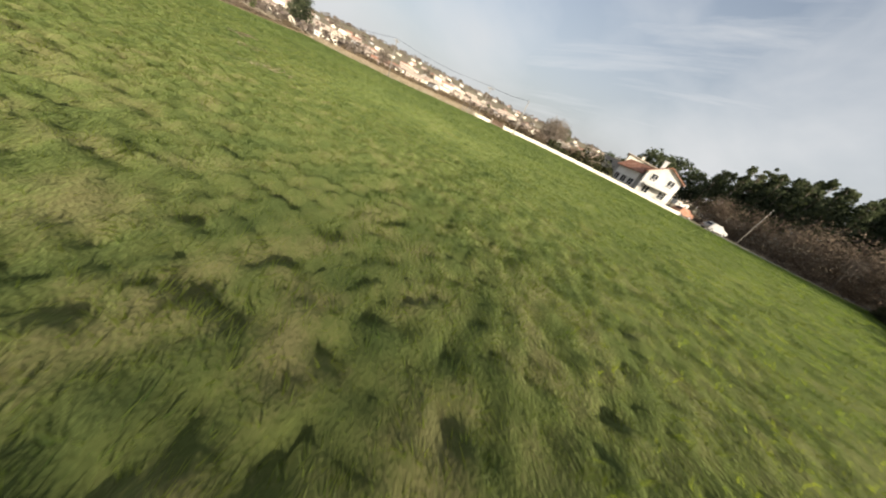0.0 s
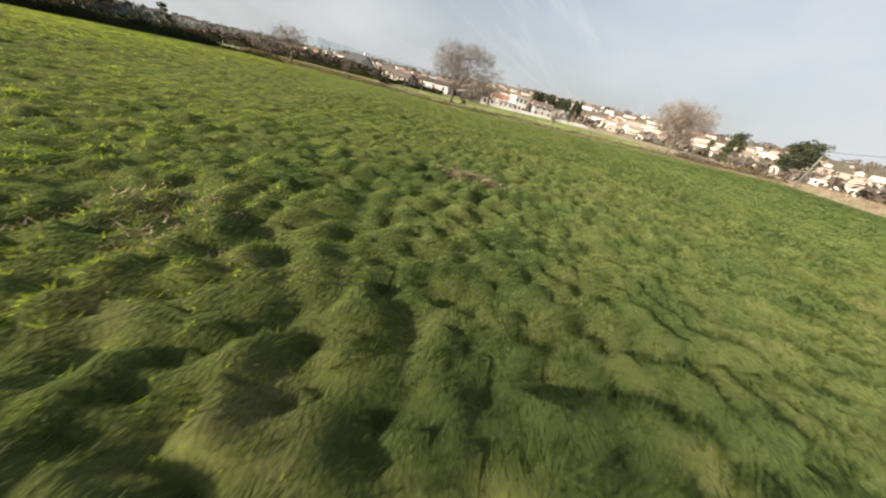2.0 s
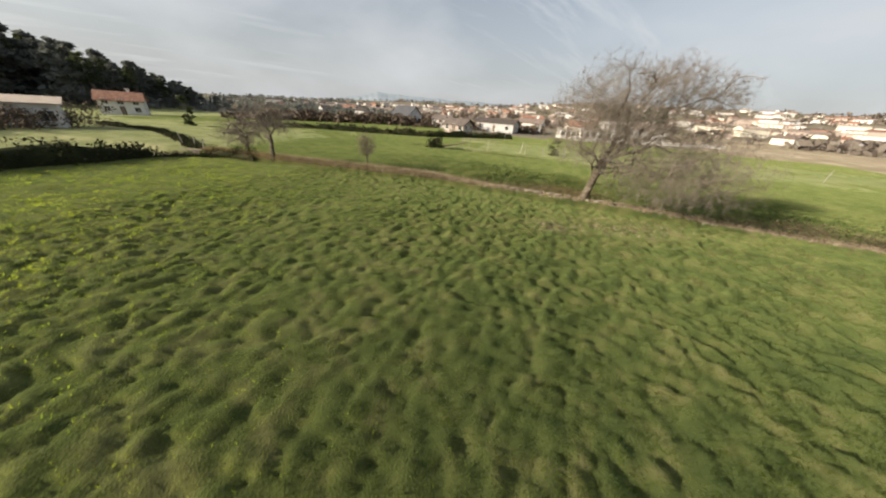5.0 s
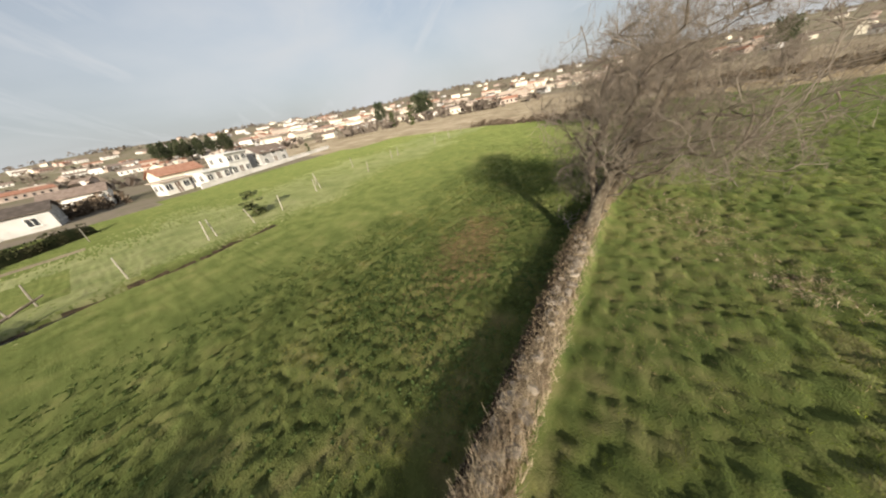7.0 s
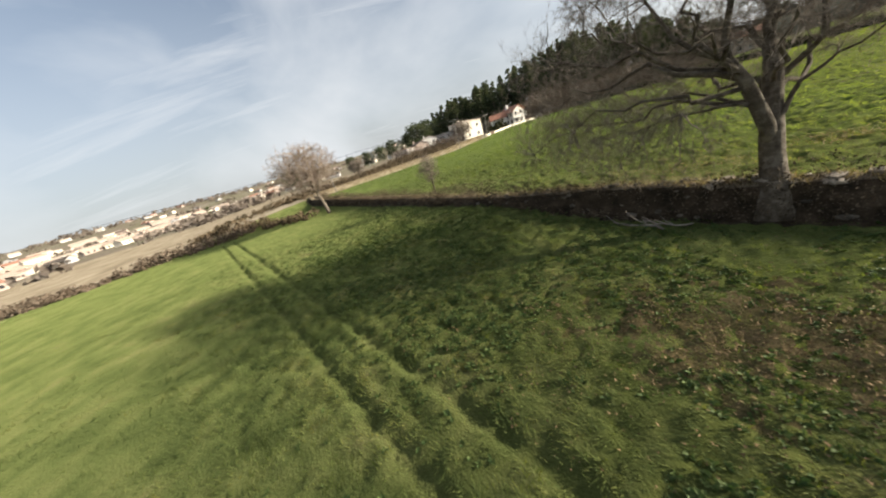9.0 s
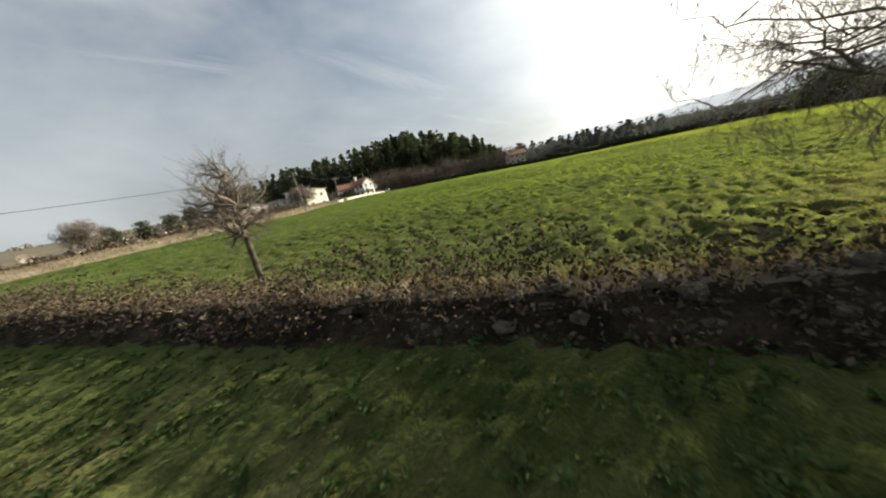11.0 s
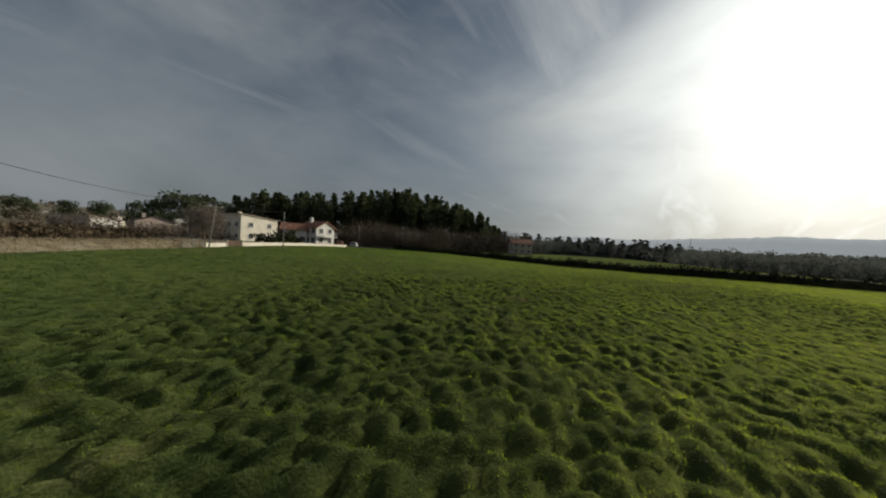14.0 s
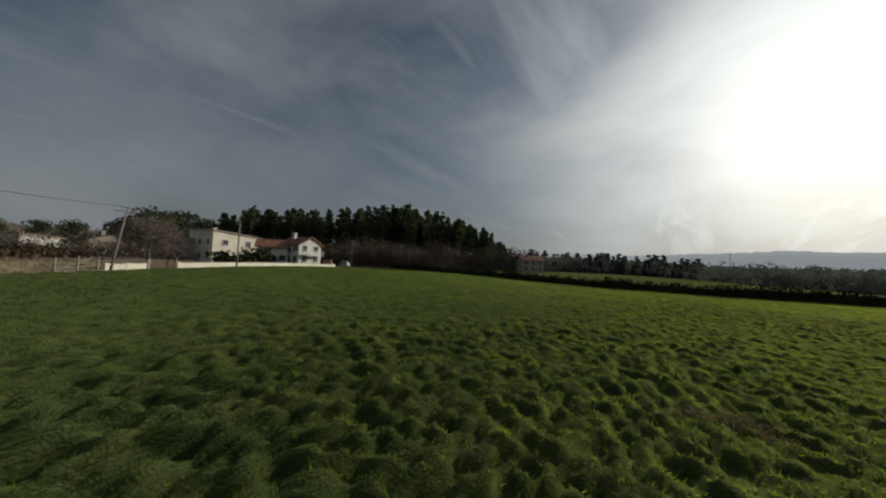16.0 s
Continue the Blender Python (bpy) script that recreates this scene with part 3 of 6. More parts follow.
def thatch(x, y, size, width, count, up):
    """Blades that lie over the lumps, combed by the wind: count of them round every place."""
    x, y = np.repeat(x, count) + rng.normal(0, 0.09, len(x) * count), np.repeat(y, count) + rng.normal(0, 0.09, len(y) * count)
    n, e = len(x), 0.06
    z = turf(x, y)
    nrm = np.stack([(turf(x - e, y) - turf(x + e, y)) / (2 * e), (turf(x, y - e) - turf(x, y + e)) / (2 * e), np.ones(n)], -1)
    nrm /= np.linalg.norm(nrm, axis=1, keepdims=True)
    a = 0.6 + 2.1 * vnoise(x * 2.6 + 31, y * 2.6) + rng.normal(0, 0.5, n)
    way = np.stack([np.cos(a), np.sin(a), np.zeros(n)], -1) + 0.8 * nrm * np.array([1, 1, 0])
    way -= nrm * (way * nrm).sum(1, keepdims=True)
    way /= np.linalg.norm(way, axis=1, keepdims=True) + 1e-6
    d = way + nrm * rng.uniform(0.3, 1.7, n)[:, None] * up
    d /= np.linalg.norm(d, axis=1, keepdims=True)
    side = np.cross(nrm, d)
    side /= np.linalg.norm(side, axis=1, keepdims=True) + 1e-6
    size, width = np.repeat(size, count) * rng.uniform(0.6, 1.25, n), np.repeat(width, count) * rng.uniform(0.6, 1.3, n)
    p = np.stack([x, y, z - 0.015], -1)
    v = np.stack([p - side * width[:, None], p + side * width[:, None], p + d * size[:, None]], 1).reshape(-1, 3)
    return v, np.arange(n * 3).reshape(-1, 3)


def feathered(n, x0, x1, y0, y1, soft):
    """Places that thin out towards the edges of a rectangle."""
    x, y = scatter(n, x0, x1, y0, y1)
    edge = np.minimum(np.minimum(x - x0, x1 - x), np.minimum(y - y0, y1 - y)) / soft
    keep = rng.random(n) < edge
    return x[keep], y[keep]


def off_track(y):
    """Places clear of the two wheel tracks."""
    return np.minimum(np.abs(y - 9.03), np.abs(y - 10.13)) > 0.15


x1, y1 = feathered(118000, -34, 40, -76, 4, 12)
x2, y2 = feathered(50000, -6, 22, -60, -8, 7)
px, py = np.concatenate([x1, x2]), np.concatenate([y1, y2])
keep = (py < bank_y(px) - 0.35) & (rng.random(len(px)) > 0.4 * smooth01((px - 3 - 13 * smooth01((py + 47) / 11)) / 7))
px, py = px[keep], py[keep]
size = np.clip(0.1 + 0.3 * tussock(px, py), 0.04, 0.15) * (1 - 0.45 * smooth01((px - 3 - 13 * smooth01((py + 47) / 11)) / 7))
v, f = thatch(px, py, size * (0.78 + 0.35 * vnoise(px * 4.6, py * 4.6 + 17)), np.full(len(px), 0.0052), 11, 0.9)
tagged(new("meadow_grass", tri_mesh("meadow_grass", v, f, M_blade)), "long green tufts of wild meadow grass", "grass", kind="stuff")
x1, y1 = feathered(20000, -22, 30, -6, 24, 8)
x2, y2 = feathered(52000, -12, 18, 0, 14, 4)
px, py = np.concatenate([x1, x2]), np.concatenate([y1, y2])
clump = 0.5 + 0.5 * vnoise(px * 3.1 + 4, py * 3.1) + 0.35 * vnoise(px * 0.8, py * 0.8 + 9)
keep = (py > bank_y(px) + 0.75) & off_track(py) & (rng.random(len(px)) < (0.25 + 0.85 * clump) * (1 - 0.62 * leafy(px, py)))
px, py, clump = px[keep], py[keep], clump[keep]
v, f = thatch(px, py, np.clip(0.065 + 0.065 * clump, 0.045, 0.13), np.full(len(px), 0.0075), 7, 1.0)
tagged(new("pasture_grass", tri_mesh("pasture_grass", v, f, M_lowblade)), "short green pasture grass of the lower field", "grass", kind="stuff")

# taller seeded tufts farther out over the meadow
px, py = feathered(220000, -48, 46, -112, -2, 6)
keep = inside(FIELD, px, py) & (py < bank_y(px) - 1.0) & ((rng.random(len(px)) < 0.6) | ~((px > -14) & (px < 14) & (py > -56) & (py < -8)))
px, py = px[keep], py[keep]
v, f = thatch(px, py, np.where((np.abs(px) < 14) & (py > -56), 0.1, 0.14), np.full(len(px), 0.0075), 5, 1.5)
tagged(new("meadow_tufts", tri_mesh("meadow_tufts", v, f, M_blade)), "coarse green grass tufts towards the hedges", "grass", kind="stuff")

# dry stalks on the bank and pale dead patches in the turf
x, y = scatter(9000, -29, 45, -0.12, 0.45)
keep = rng.random(len(x)) < np.interp(x, [-10, -3, 12, 30], [1.0, 0.35, 0.35, 1.0])
x, y = x[keep], y[keep]
y = y + bank_y(x)
z = land(x, y)
v, f = blades(x, y, z, rng.uniform(0.14, 0.36, len(x)), np.full(len(x), 0.01), 1.2, 6)
x, y = scatter(9000, -30, -4, -0.1, 0.5)
keep = rng.random(len(x)) < np.clip((-5 - x) / 8, 0.12, 1)
x, y = x[keep], y[keep]
y = y + bank_y(x)
v2, f2 = blades(x, y, land(x, y), rng.uniform(0.24, 0.5, len(x)) * np.clip((-x - 2) / 9, 0.4, 1), np.full(len(x), 0.01), 0.9, 6)
v, f = np.concatenate([v, v2]), np.concatenate([f, f2 + len(v)])
tagged(new("bank_stalks", tri_mesh("bank_stalks", v, f, M_straw)), "dry brown stalks and dead grass along the bank", "dry grass", kind="stuff")
x, y = [], []
for ax, ay, ar, n in ((-1.6, -5.0, 0.9, 260), (1.2, -3.6, 1.6, 420), (3.5, -2.6, 1.5, 300), (7.5, -36.2, 0.4, 240), (8.25, -36.3, 0.3, 150), (4.8, -41, 0.8, 160), (-9.5, -52, 1.6, 320), (2.5, -45.5, 1.0, 160)):
    x.append(rng.normal(ax, ar * 0.6, n)), y.append(rng.normal(ay, ar * 0.45, n))
x, y = np.concatenate(x), np.concatenate(y)
v, f = blades(x, y, land(x, y) + tussock(x, y), rng.uniform(0.05, 0.1, len(x)), np.full(len(x), 0.009), 2.0, 8)
tagged(new("dead_grass", tri_mesh("dead_grass", v, f, M_straw)), "flattened pale dead grass lying in the turf", "dry grass", kind="stuff")
x, y = scatter(60000, -22, 22, -14, -0.2)
keep = (y < bank_y(x) + 0.1) & (rng.random(len(x)) < smooth01((y + 12) / 8) * smooth01((x + 8) / 5) * np.clip(0.42 + 0.6 * vnoise(x * 0.7, y * 0.7 + 3) + 0.4 * vnoise(x * 2.9 + 8, y * 2.9), 0.05, 1))
x, y = x[keep], y[keep]
v, f = thatch(x, y, np.full(len(x), 0.085), np.full(len(x), 0.006), 5, 0.5)
tagged(new("thin_dry_grass", tri_mesh("thin_dry_grass", v, f, M_drygrass)), "thin olive-brown dry grass mixed into the turf", "dry grass", kind="stuff")
x, y = scatter(9000, -3, 3, -45, -3)
x = np.interp(y, [-45, -29, -15, -3], [43.0, 40.0, 43.0, 46.5]) + rng.normal(0, 1.2, len(x))
edge = np.interp(y, [-45, -29, -15, -3], [42.5, 39.5, 42.5, 46])
v, f = blades(x, y, land(x, y) + 0.5 * np.exp(-((x - edge) / 1.3) ** 2), rng.uniform(0.12, 0.4, len(x)), np.full(len(x), 0.02), 1.0, 5)
tagged(new("verge_grass", tri_mesh("verge_grass", v, f, M_straw)), "long bleached dry grass on the verge", "dry grass", kind="stuff")
# fallen leaves under the tree
x, y = scatter(120000, -8, 7, 1.5, 9)
keep = (y > bank_y(x) + 0.8) & (rng.random(len(x)) < 0.02 + leafy(x, y) * (0.55 + 0.45 * vnoise(x * 1.7, y * 1.7)))
x, y = x[keep], y[keep]
v, f = blades(x, y, turf(x, y) + rng.uniform(0.01, 0.09, len(x)), np.full(len(x), 0.026), np.full(len(x), 0.017), 2.2, 1)
tagged(new("fallen_leaves", tri_mesh("fallen_leaves", v, f, M_leaf)), "brown fallen leaves strewn in the grass", "leaves", kind="stuff")

# broad-leaved weeds of the lower field
def rosettes(x, y, z, long, count):
    """Low whorls of broad arched leaves, folded along the middle: count leaves round every place."""
    n = len(x) * count
    px, py, pz = (np.repeat(a, count) for a in (x, y, z))
    l = np.repeat(long, count) * rng.uniform(0.6, 1.2, n)
    a = rng.uniform(0, math.tau, n)
    out = np.stack([np.cos(a), np.sin(a), np.zeros(n)], -1)
    side = np.stack([-np.sin(a), np.cos(a), np.zeros(n)], -1) * (l * rng.uniform(0.2, 0.34, n))[:, None]
    up = np.array([0, 0, 1.0])
    rise = (l * rng.uniform(0.15, 0.7, n))[:, None] * up
    base = np.stack([px, py, pz - 0.02], -1)
    mid = base + out * (l * 0.5)[:, None] + rise
    tip = base + out * l[:, None] + rise * rng.uniform(0.5, 1.25, n)[:, None]
    fold = (l * 0.1)[:, None] * up
    v = np.stack([base, mid - side + fold, tip, mid + side + fold], 1).reshape(-1, 3)
    k = np.arange(n)[:, None] * 4
    return v, np.concatenate([k + np.array([0, 1, 2]), k + np.array([0, 2, 3])])


x1, y1 = feathered(15000, -19, 23, -4, 17, 5)
x2, y2 = feathered(14000, -9, 16, 0, 10, 2)
x, y = np.concatenate([x1, x2]), np.concatenate([y1, y2])
keep = (y > bank_y(x) + 0.9) & off_track(y) & (rng.random(len(x)) > 0.8 * leafy(x, y)) & (y + 0.22 * x < 12.0 + rng.normal(0, 1.2, len(x))) & (vnoise(x * 0.4 + 5, y * 0.4) + 0.9 * vnoise(x * 1.3, y * 1.3 + 8) > np.where(x > 3, -0.5, -0.25) + rng.normal(0, 0.35, len(x)))
x, y = x[keep], y[keep]
v, f = rosettes(x, y, turf(x, y) + 0.02, rng.uniform(0.045, 0.09, len(x)), 7)
tagged(new("pasture_weeds", tri_mesh("pasture_weeds", v, f, M_weed)), "low broad-leaved weeds in the lower pasture", "weed", kind="stuff")

# ---- trees ----
def tubes(points, radii, sides):
    """Many thin tapered stems at once: points (n, k, 3), radii (n, k)."""
    n, k, _ = points.shape
    d = np.gradient(points, axis=1)
    d /= np.linalg.norm(d, axis=2, keepdims=True) + 1e-9
    a = np.cross(d, np.array([0.31, 0.52, 0.79]))
    a /= np.linalg.norm(a, axis=2, keepdims=True) + 1e-9
    b = np.cross(d, a)
    turn = math.tau * np.arange(sides) / sides
    ring = points[:, :, None] + (a[:, :, None] * np.cos(turn)[:, None] + b[:, :, None] * np.sin(turn)[:, None]) * radii[:, :, None, None]
    base = (np.arange(n) * k * sides)[:, None, None]
    i, j = np.arange(k - 1)[:, None] * sides, np.arange(sides)
    quad = np.stack([i + j, i + (j + 1) % sides, i + sides + (j + 1) % sides, i + sides + j], -1).reshape(1, -1, 4)
    return ring.reshape(-1, 3), (base + quad).reshape(-1, 4)


def grown_tree(name, x, y, z, label, seed, stems, limbs, crown, counts, twiglets=3, thick=1.0, bark=None, twig_mat=None, keep_off=None, lift=0.5, girth=1.0):
    """A leafless tree whose branches grow out from its limbs into the room that its crown takes.
    stems: (points, radii); limbs: (stem, share, tip, radius); crown: (centre, half sizes, share, droop)."""
    r, rd = np.random.default_rng(seed), random.Random(seed)
    t = thing(name, x, y, z, label, "tree")
    nodes, ways = [], []
    for q, (pts, radii) in enumerate(stems):
        s = Soup()
        s.tube(pts, radii, 10)
        part("trunk" if q == 0 else "stem", s, bark or M_bark, t, smooth=True)
    for which, share, tip, radius in limbs:
        top = [Vector(p) for p in stems[which][0]]
        k = min(int(share * (len(top) - 1)), len(top) - 2)
        p0, p1 = top[k].lerp(top[k + 1], share * (len(top) - 1) - k), Vector(tip)
        span = (p1 - p0).length
        mid = p0.lerp(p1, 0.5) + (top[k + 1] - top[k]).normalized() * span * 0.22
        pts, m = [], 9
        for q in range(m + 1):
            u = q / m
            p = p0 * (1 - u) ** 2 + mid * 2 * u * (1 - u) + p1 * u * u
            if 0 < q < m:
                p = p + Vector([rd.gauss(0, 0.05 * span) for _ in range(3)]) * 0.75
            pts.append(p)
        s = Soup()
        s.tube(pts, [girth * radius * (1 - 0.85 * q / m) ** 1.15 for q in range(m + 1)], 7)
        part("limb", s, bark or M_bark, t, smooth=True)
        for q in range(2, m + 1):
            nodes.append(pts[q]), ways.append((pts[q] - pts[q - 1]).normalized())
    nodes, ways = np.array(nodes), np.array(ways)
    share = np.array([c[2] for c in crown])
    made = []
    for level, count in enumerate(counts):
        which = r.choice(len(crown), count, p=share / share.sum())
        d = r.normal(size=(count, 3))
        d /= np.linalg.norm(d, axis=1, keepdims=True)
        goal = np.array([c[0] for c in crown])[which] + d * np.array([c[1] for c in crown])[which] * (r.uniform(0.05, 1.0, count) ** 0.55 * r.uniform(0.8, 1.12, count))[:, None]
        droop = np.array([c[3] for c in crown])[which]
        ok = goal[:, 2] > 0.25
        if keep_off:
            for c in keep_off[0]:
                ok &= np.linalg.norm(goal + np.array([x, y, z]) - np.array(c), axis=1) > keep_off[1]
        goal, droop = goal[ok], droop[ok]
        start = np.zeros(len(goal), int)
        for c in range(0, len(goal), 500):
            g = goal[c:c + 500, None] - nodes[None]
            dist = np.linalg.norm(g, axis=2)
            turn = (g * ways[None]).sum(2) / (dist + 1e-6)
            start[c:c + 500] = (dist * (1.45 - 0.55 * turn) + np.where(dist < 0.12, 5, 0)).argmin(1)
        p0, w = nodes[start], ways[start]
        span = np.linalg.norm(goal - p0, axis=1, keepdims=True)
        limit = (3.2, 1.7, 0.95)[level]
        goal = p0 + (goal - p0) * np.minimum(1, limit / (span + 1e-6))
        span = np.minimum(span, limit)
        mid = (p0 + goal) / 2 + w * span * 0.28 + np.stack([np.zeros(len(goal)), np.zeros(len(goal)), droop * span[:, 0] * 0.25], -1)
        k = (6, 5, 4)[level]
        u = np.linspace(0, 1, k)[None, :, None]
        pts = p0[:, None] * (1 - u) ** 2 + mid[:, None] * 2 * u * (1 - u) + goal[:, None] * u * u
        pts[:, 1:] += r.normal(size=pts[:, 1:].shape) * 0.045 * span[:, None]
        r0, r1 = ((0.036, 0.014), (0.014, 0.007), (0.0065, 0.004))[level]
        rad = thick * np.linspace(r0, r1, k)[None] * r.uniform(0.8, 1.25, (len(goal), 1))
        made.append(tubes(pts, rad, 4 if level == 0 else 3))
        step = np.diff(pts, axis=1)
        step /= np.linalg.norm(step, axis=2, keepdims=True) + 1e-9
        nodes, ways = pts[:, 1:].reshape(-1, 3), step.reshape(-1, 3)
        sag = np.repeat(droop, k - 1)
    v = np.concatenate([made[0][0], made[1][0]])
    f = np.concatenate([made[0][1], made[1][1] + len(made[0][0])])
    tagged(part("branchwork", tri_mesh("branchwork", v, f, twig_mat or M_twig), None, t), kind="stuff")
    # the finest twigs, three or so to each shoot
    pick = r.integers(0, len(nodes), len(nodes) // 3 * twiglets)
    way = ways[pick] + r.normal(size=(len(pick), 3)) * 0.55 + np.stack([np.zeros(len(pick)), np.zeros(len(pick)), np.where(sag[pick] > 0, -0.75, lift)], -1)
    way *= (r.uniform(0.15, 0.42, len(pick)) * thick ** 0.5 / np.linalg.norm(way, axis=1))[:, None]
    bend = np.stack([np.zeros(len(pick)), np.zeros(len(pick)), np.where(sag[pick] > 0, -0.06, 0.05)], -1)
    pts = np.stack([nodes[pick], nodes[pick] + way + bend], 1)
    v2, f2 = tubes(pts, thick * np.tile([0.004, 0.0016], (len(pick), 1)), 3)
    v, f = np.concatenate([made[2][0], v2]), np.concatenate([made[2][1], f2 + len(made[2][0])])
    tagged(part("twig_crown", tri_mesh("twig_crown", v, f, twig_mat or M_twig), None, t), "fine brown leafless twigs", kind="stuff")
    return t


TRUNK = ([(-0.04, 0.52, -0.6), (-0.01, 0.38, 0.0), (0.05, 0.2, 0.5), (0.13, 0.1, 1.0), (0.19, 0.05, 1.5), (0.25, -0.2, 2.2), (0.3, -0.47, 2.9), (0.4, -0.75, 3.5)], [0.46, 0.34, 0.25, 0.225, 0.22, 0.19, 0.18, 0.14])
STEM = ([(0.14, 0.1, 1.15), (0.3, 0.18, 1.75), (0.52, 0.36, 2.3), (0.74, 0.5, 2.85), (1.05, 0.5, 3.4)], [0.16, 0.15, 0.14, 0.125, 0.1])
grown_tree("big_bare_tree", 0, 0, 0.05, "large leafless oak leaning from the stone bank", 3, [TRUNK, STEM], [
    (0, 0.62, (-1.3, -0.2, 3.5), 0.12), (0, 0.72, (-1.4, -3.2, 3.4), 0.13), (0, 0.8, (-1.2, -0.6, 6.2), 0.14), (0, 0.9, (0.3, -4.6, 4.4), 0.13), (0, 1.0, (0.0, -1.6, 7.4), 0.17), (0, 1.0, (1.0, -2.4, 6.8), 0.15),
    (0, 0.95, (2.6, -3.2, 4.9), 0.14), (0, 0.78, (0.2, 1.6, 4.4), 0.12), (1, 1.0, (1.4, 0.2, 7.2), 0.15), (1, 0.9, (3.6, 1.4, 4.6), 0.13), (1, 0.8, (5.4, -0.2, 3.6), 0.16), (1, 1.0, (4.2, -1.2, 6.9), 0.12), (1, 0.9, (6.8, 0.2, 4.8), 0.12),
    (1, 0.7, (6.0, 1.2, 2.2), 0.12), (1, 0.55, (5.4, -1.6, 2.0), 0.11), (0, 0.66, (3.6, -2.6, 2.6), 0.11), (1, 0.85, (1.6, 2.4, 4.4), 0.12), (1, 0.95, (2.6, -0.8, 5.8), 0.12), (0, 0.7, (3.0, -5.2, 3.0), 0.12), (0, 0.6, (1.2, -4.6, 2.4), 0.1), (1, 0.5, (2.8, 1.6, 2.2), 0.09)],
    [((-0.3, -1.5, 4.95), (2.9, 4.1, 2.65), 0.6, 0), ((4.5, -0.8, 2.8), (3.4, 2.8, 2.1), 0.27, 1), ((3.3, 0.0, 5.0), (2.4, 2.4, 2.2), 0.1, 0), ((5.0, 0.3, 4.5), (2.3, 2.0, 1.9), 0.07, 0), ((3.9, -0.9, 6.2), (1.5, 1.4, 1.3), 0.06, 0), ((2.2, -0.8, 6.6), (1.7, 1.8, 1.3), 0.12, 0), ((2.2, -3.6, 3.1), (3.0, 2.4, 1.8), 0.14, 1), ((2.4, 1.2, 2.1), (2.0, 1.2, 1.5), 0.05, 1)],
    (280, 1750, 7000), 10, 0.56, keep_off=([(9.7, 4.0, 2.0), (9.7, 2.5, 2.0), (9.5, 1.0, 2.1), (9.4, -0.5, 2.2), (9.3, -2.0, 2.2), (9.2, -3.5, 2.3), (9.0, -5.0, 2.4), (8.6, -7.0, 2.5)], 1.7), girth=0.52)

SMALL_STEM = ([(0, 0, -0.3), (0.05, 0, 0.7), (0.1, 0.05, 1.4), (0.0, 0.1, 2.1)], [0.2, 0.15, 0.13, 0.1])
SMALL_TIPS = [(0, 0.6, (-1.8, 0.4, 2.4), 0.07), (0, 0.7, (1.7, -0.6, 2.8), 0.07), (0, 0.85, (0.4, 1.5, 3.2), 0.06), (0, 1.0, (-0.7, -1.0, 4.0), 0.08), (0, 1.0, (0.8, 0.2, 4.2), 0.07), (0, 0.9, (-2.0, -0.5, 3.2), 0.06)]
grown_tree("bare_tree", -23.5, -2.7, ground_z(-23.5, -2.7), "small dark leafless tree on the field bank", 5, [SMALL_STEM], SMALL_TIPS, [((-0.1, 0.1, 2.9), (2.7, 2.5, 1.45), 1.0, 0)], (45, 150, 480), 5, 1.2)
grown_tree("bare_tree", -27.2, -2.2, ground_z(-27.2, -2.2), "slender bare tree leaning over the hedge corner", 6, [SMALL_STEM], SMALL_TIPS, [((-0.3, 0.0, 2.5), (2.5, 2.0, 1.3), 1.0, 0)], (40, 120, 380), 5, 1.2)
THIN_STEM = ([(0, 0, -0.2), (-0.05, 0, 0.6), (-0.1, 0, 1.3), (-0.1, 0, 1.9)], [0.07, 0.06, 0.05, 0.04])
THIN_TIPS = [(0, 0.5, (-0.5, 0.3, 1.8), 0.03), (0, 0.7, (0.5, -0.2, 2.2), 0.03), (0, 1.0, (-0.3, 0.2, 2.7), 0.03), (0, 1.0, (0.2, -0.1, 2.9), 0.03)]
grown_tree("sapling", -17.4, 1.6, ground_z(-17.4, 1.6), "thin pale leafless sapling beside the bank", 8, [THIN_STEM], THIN_TIPS, [((-0.1, 0, 2.1), (0.9, 0.9, 1.1), 1.0, 0)], (24, 80, 220), 6, 1.0, M_palebark, M_paletwig)
grown_tree("sapling", 15.0, -1.7, ground_z(15.0, -1.7), "small bare sapling growing out of the bank brambles", 9, [THIN_STEM], THIN_TIPS, [((0, 0, 1.8), (0.9, 0.8, 1.0), 1.0, 0)], (24, 80, 220), 6, 1.0)
PALE_STEM = ([(0, 0, -0.3), (0.1, 0, 0.9), (0.3, 0.05, 1.8), (0.5, 0.1, 2.5)], [0.24, 0.16, 0.14, 0.11])
grown_tree("bare_tree", 31.0, 0.3, ground_z(31.0, 0.3), "pale bushy leafless tree at the meadow corner", 12, [PALE_STEM], [(0, 0.5, (2.2, 0.8, 3.0), 0.1), (0, 0.6, (-1.6, 0.3, 3.6), 0.1), (0, 0.8, (-1.4, -1.0, 4.8), 0.1), (0, 0.8, (2.4, -1.0, 4.4), 0.1), (0, 1.0, (0.3, 0.4, 6.2), 0.12), (0, 1.0, (1.6, 0.8, 5.8), 0.1), (0, 0.9, (0.2, 1.8, 4.6), 0.09)],
    [((0.0, 0.4, 4.9), (3.9, 3.6, 2.6), 1.0, 0)], (90, 460, 1700), 6, 1.7, M_palebark, M_paletwig)
grown_tree("bare_tree", 58.0, -57.0, ground_z(58, -57), "broad brown leafless tree behind the garden wall", 14, [SMALL_STEM], SMALL_TIPS, [((0, 0, 3.5), (3.9, 3.3, 2.5), 1.0, 0)], (80, 380, 1300), 6, 2.4)
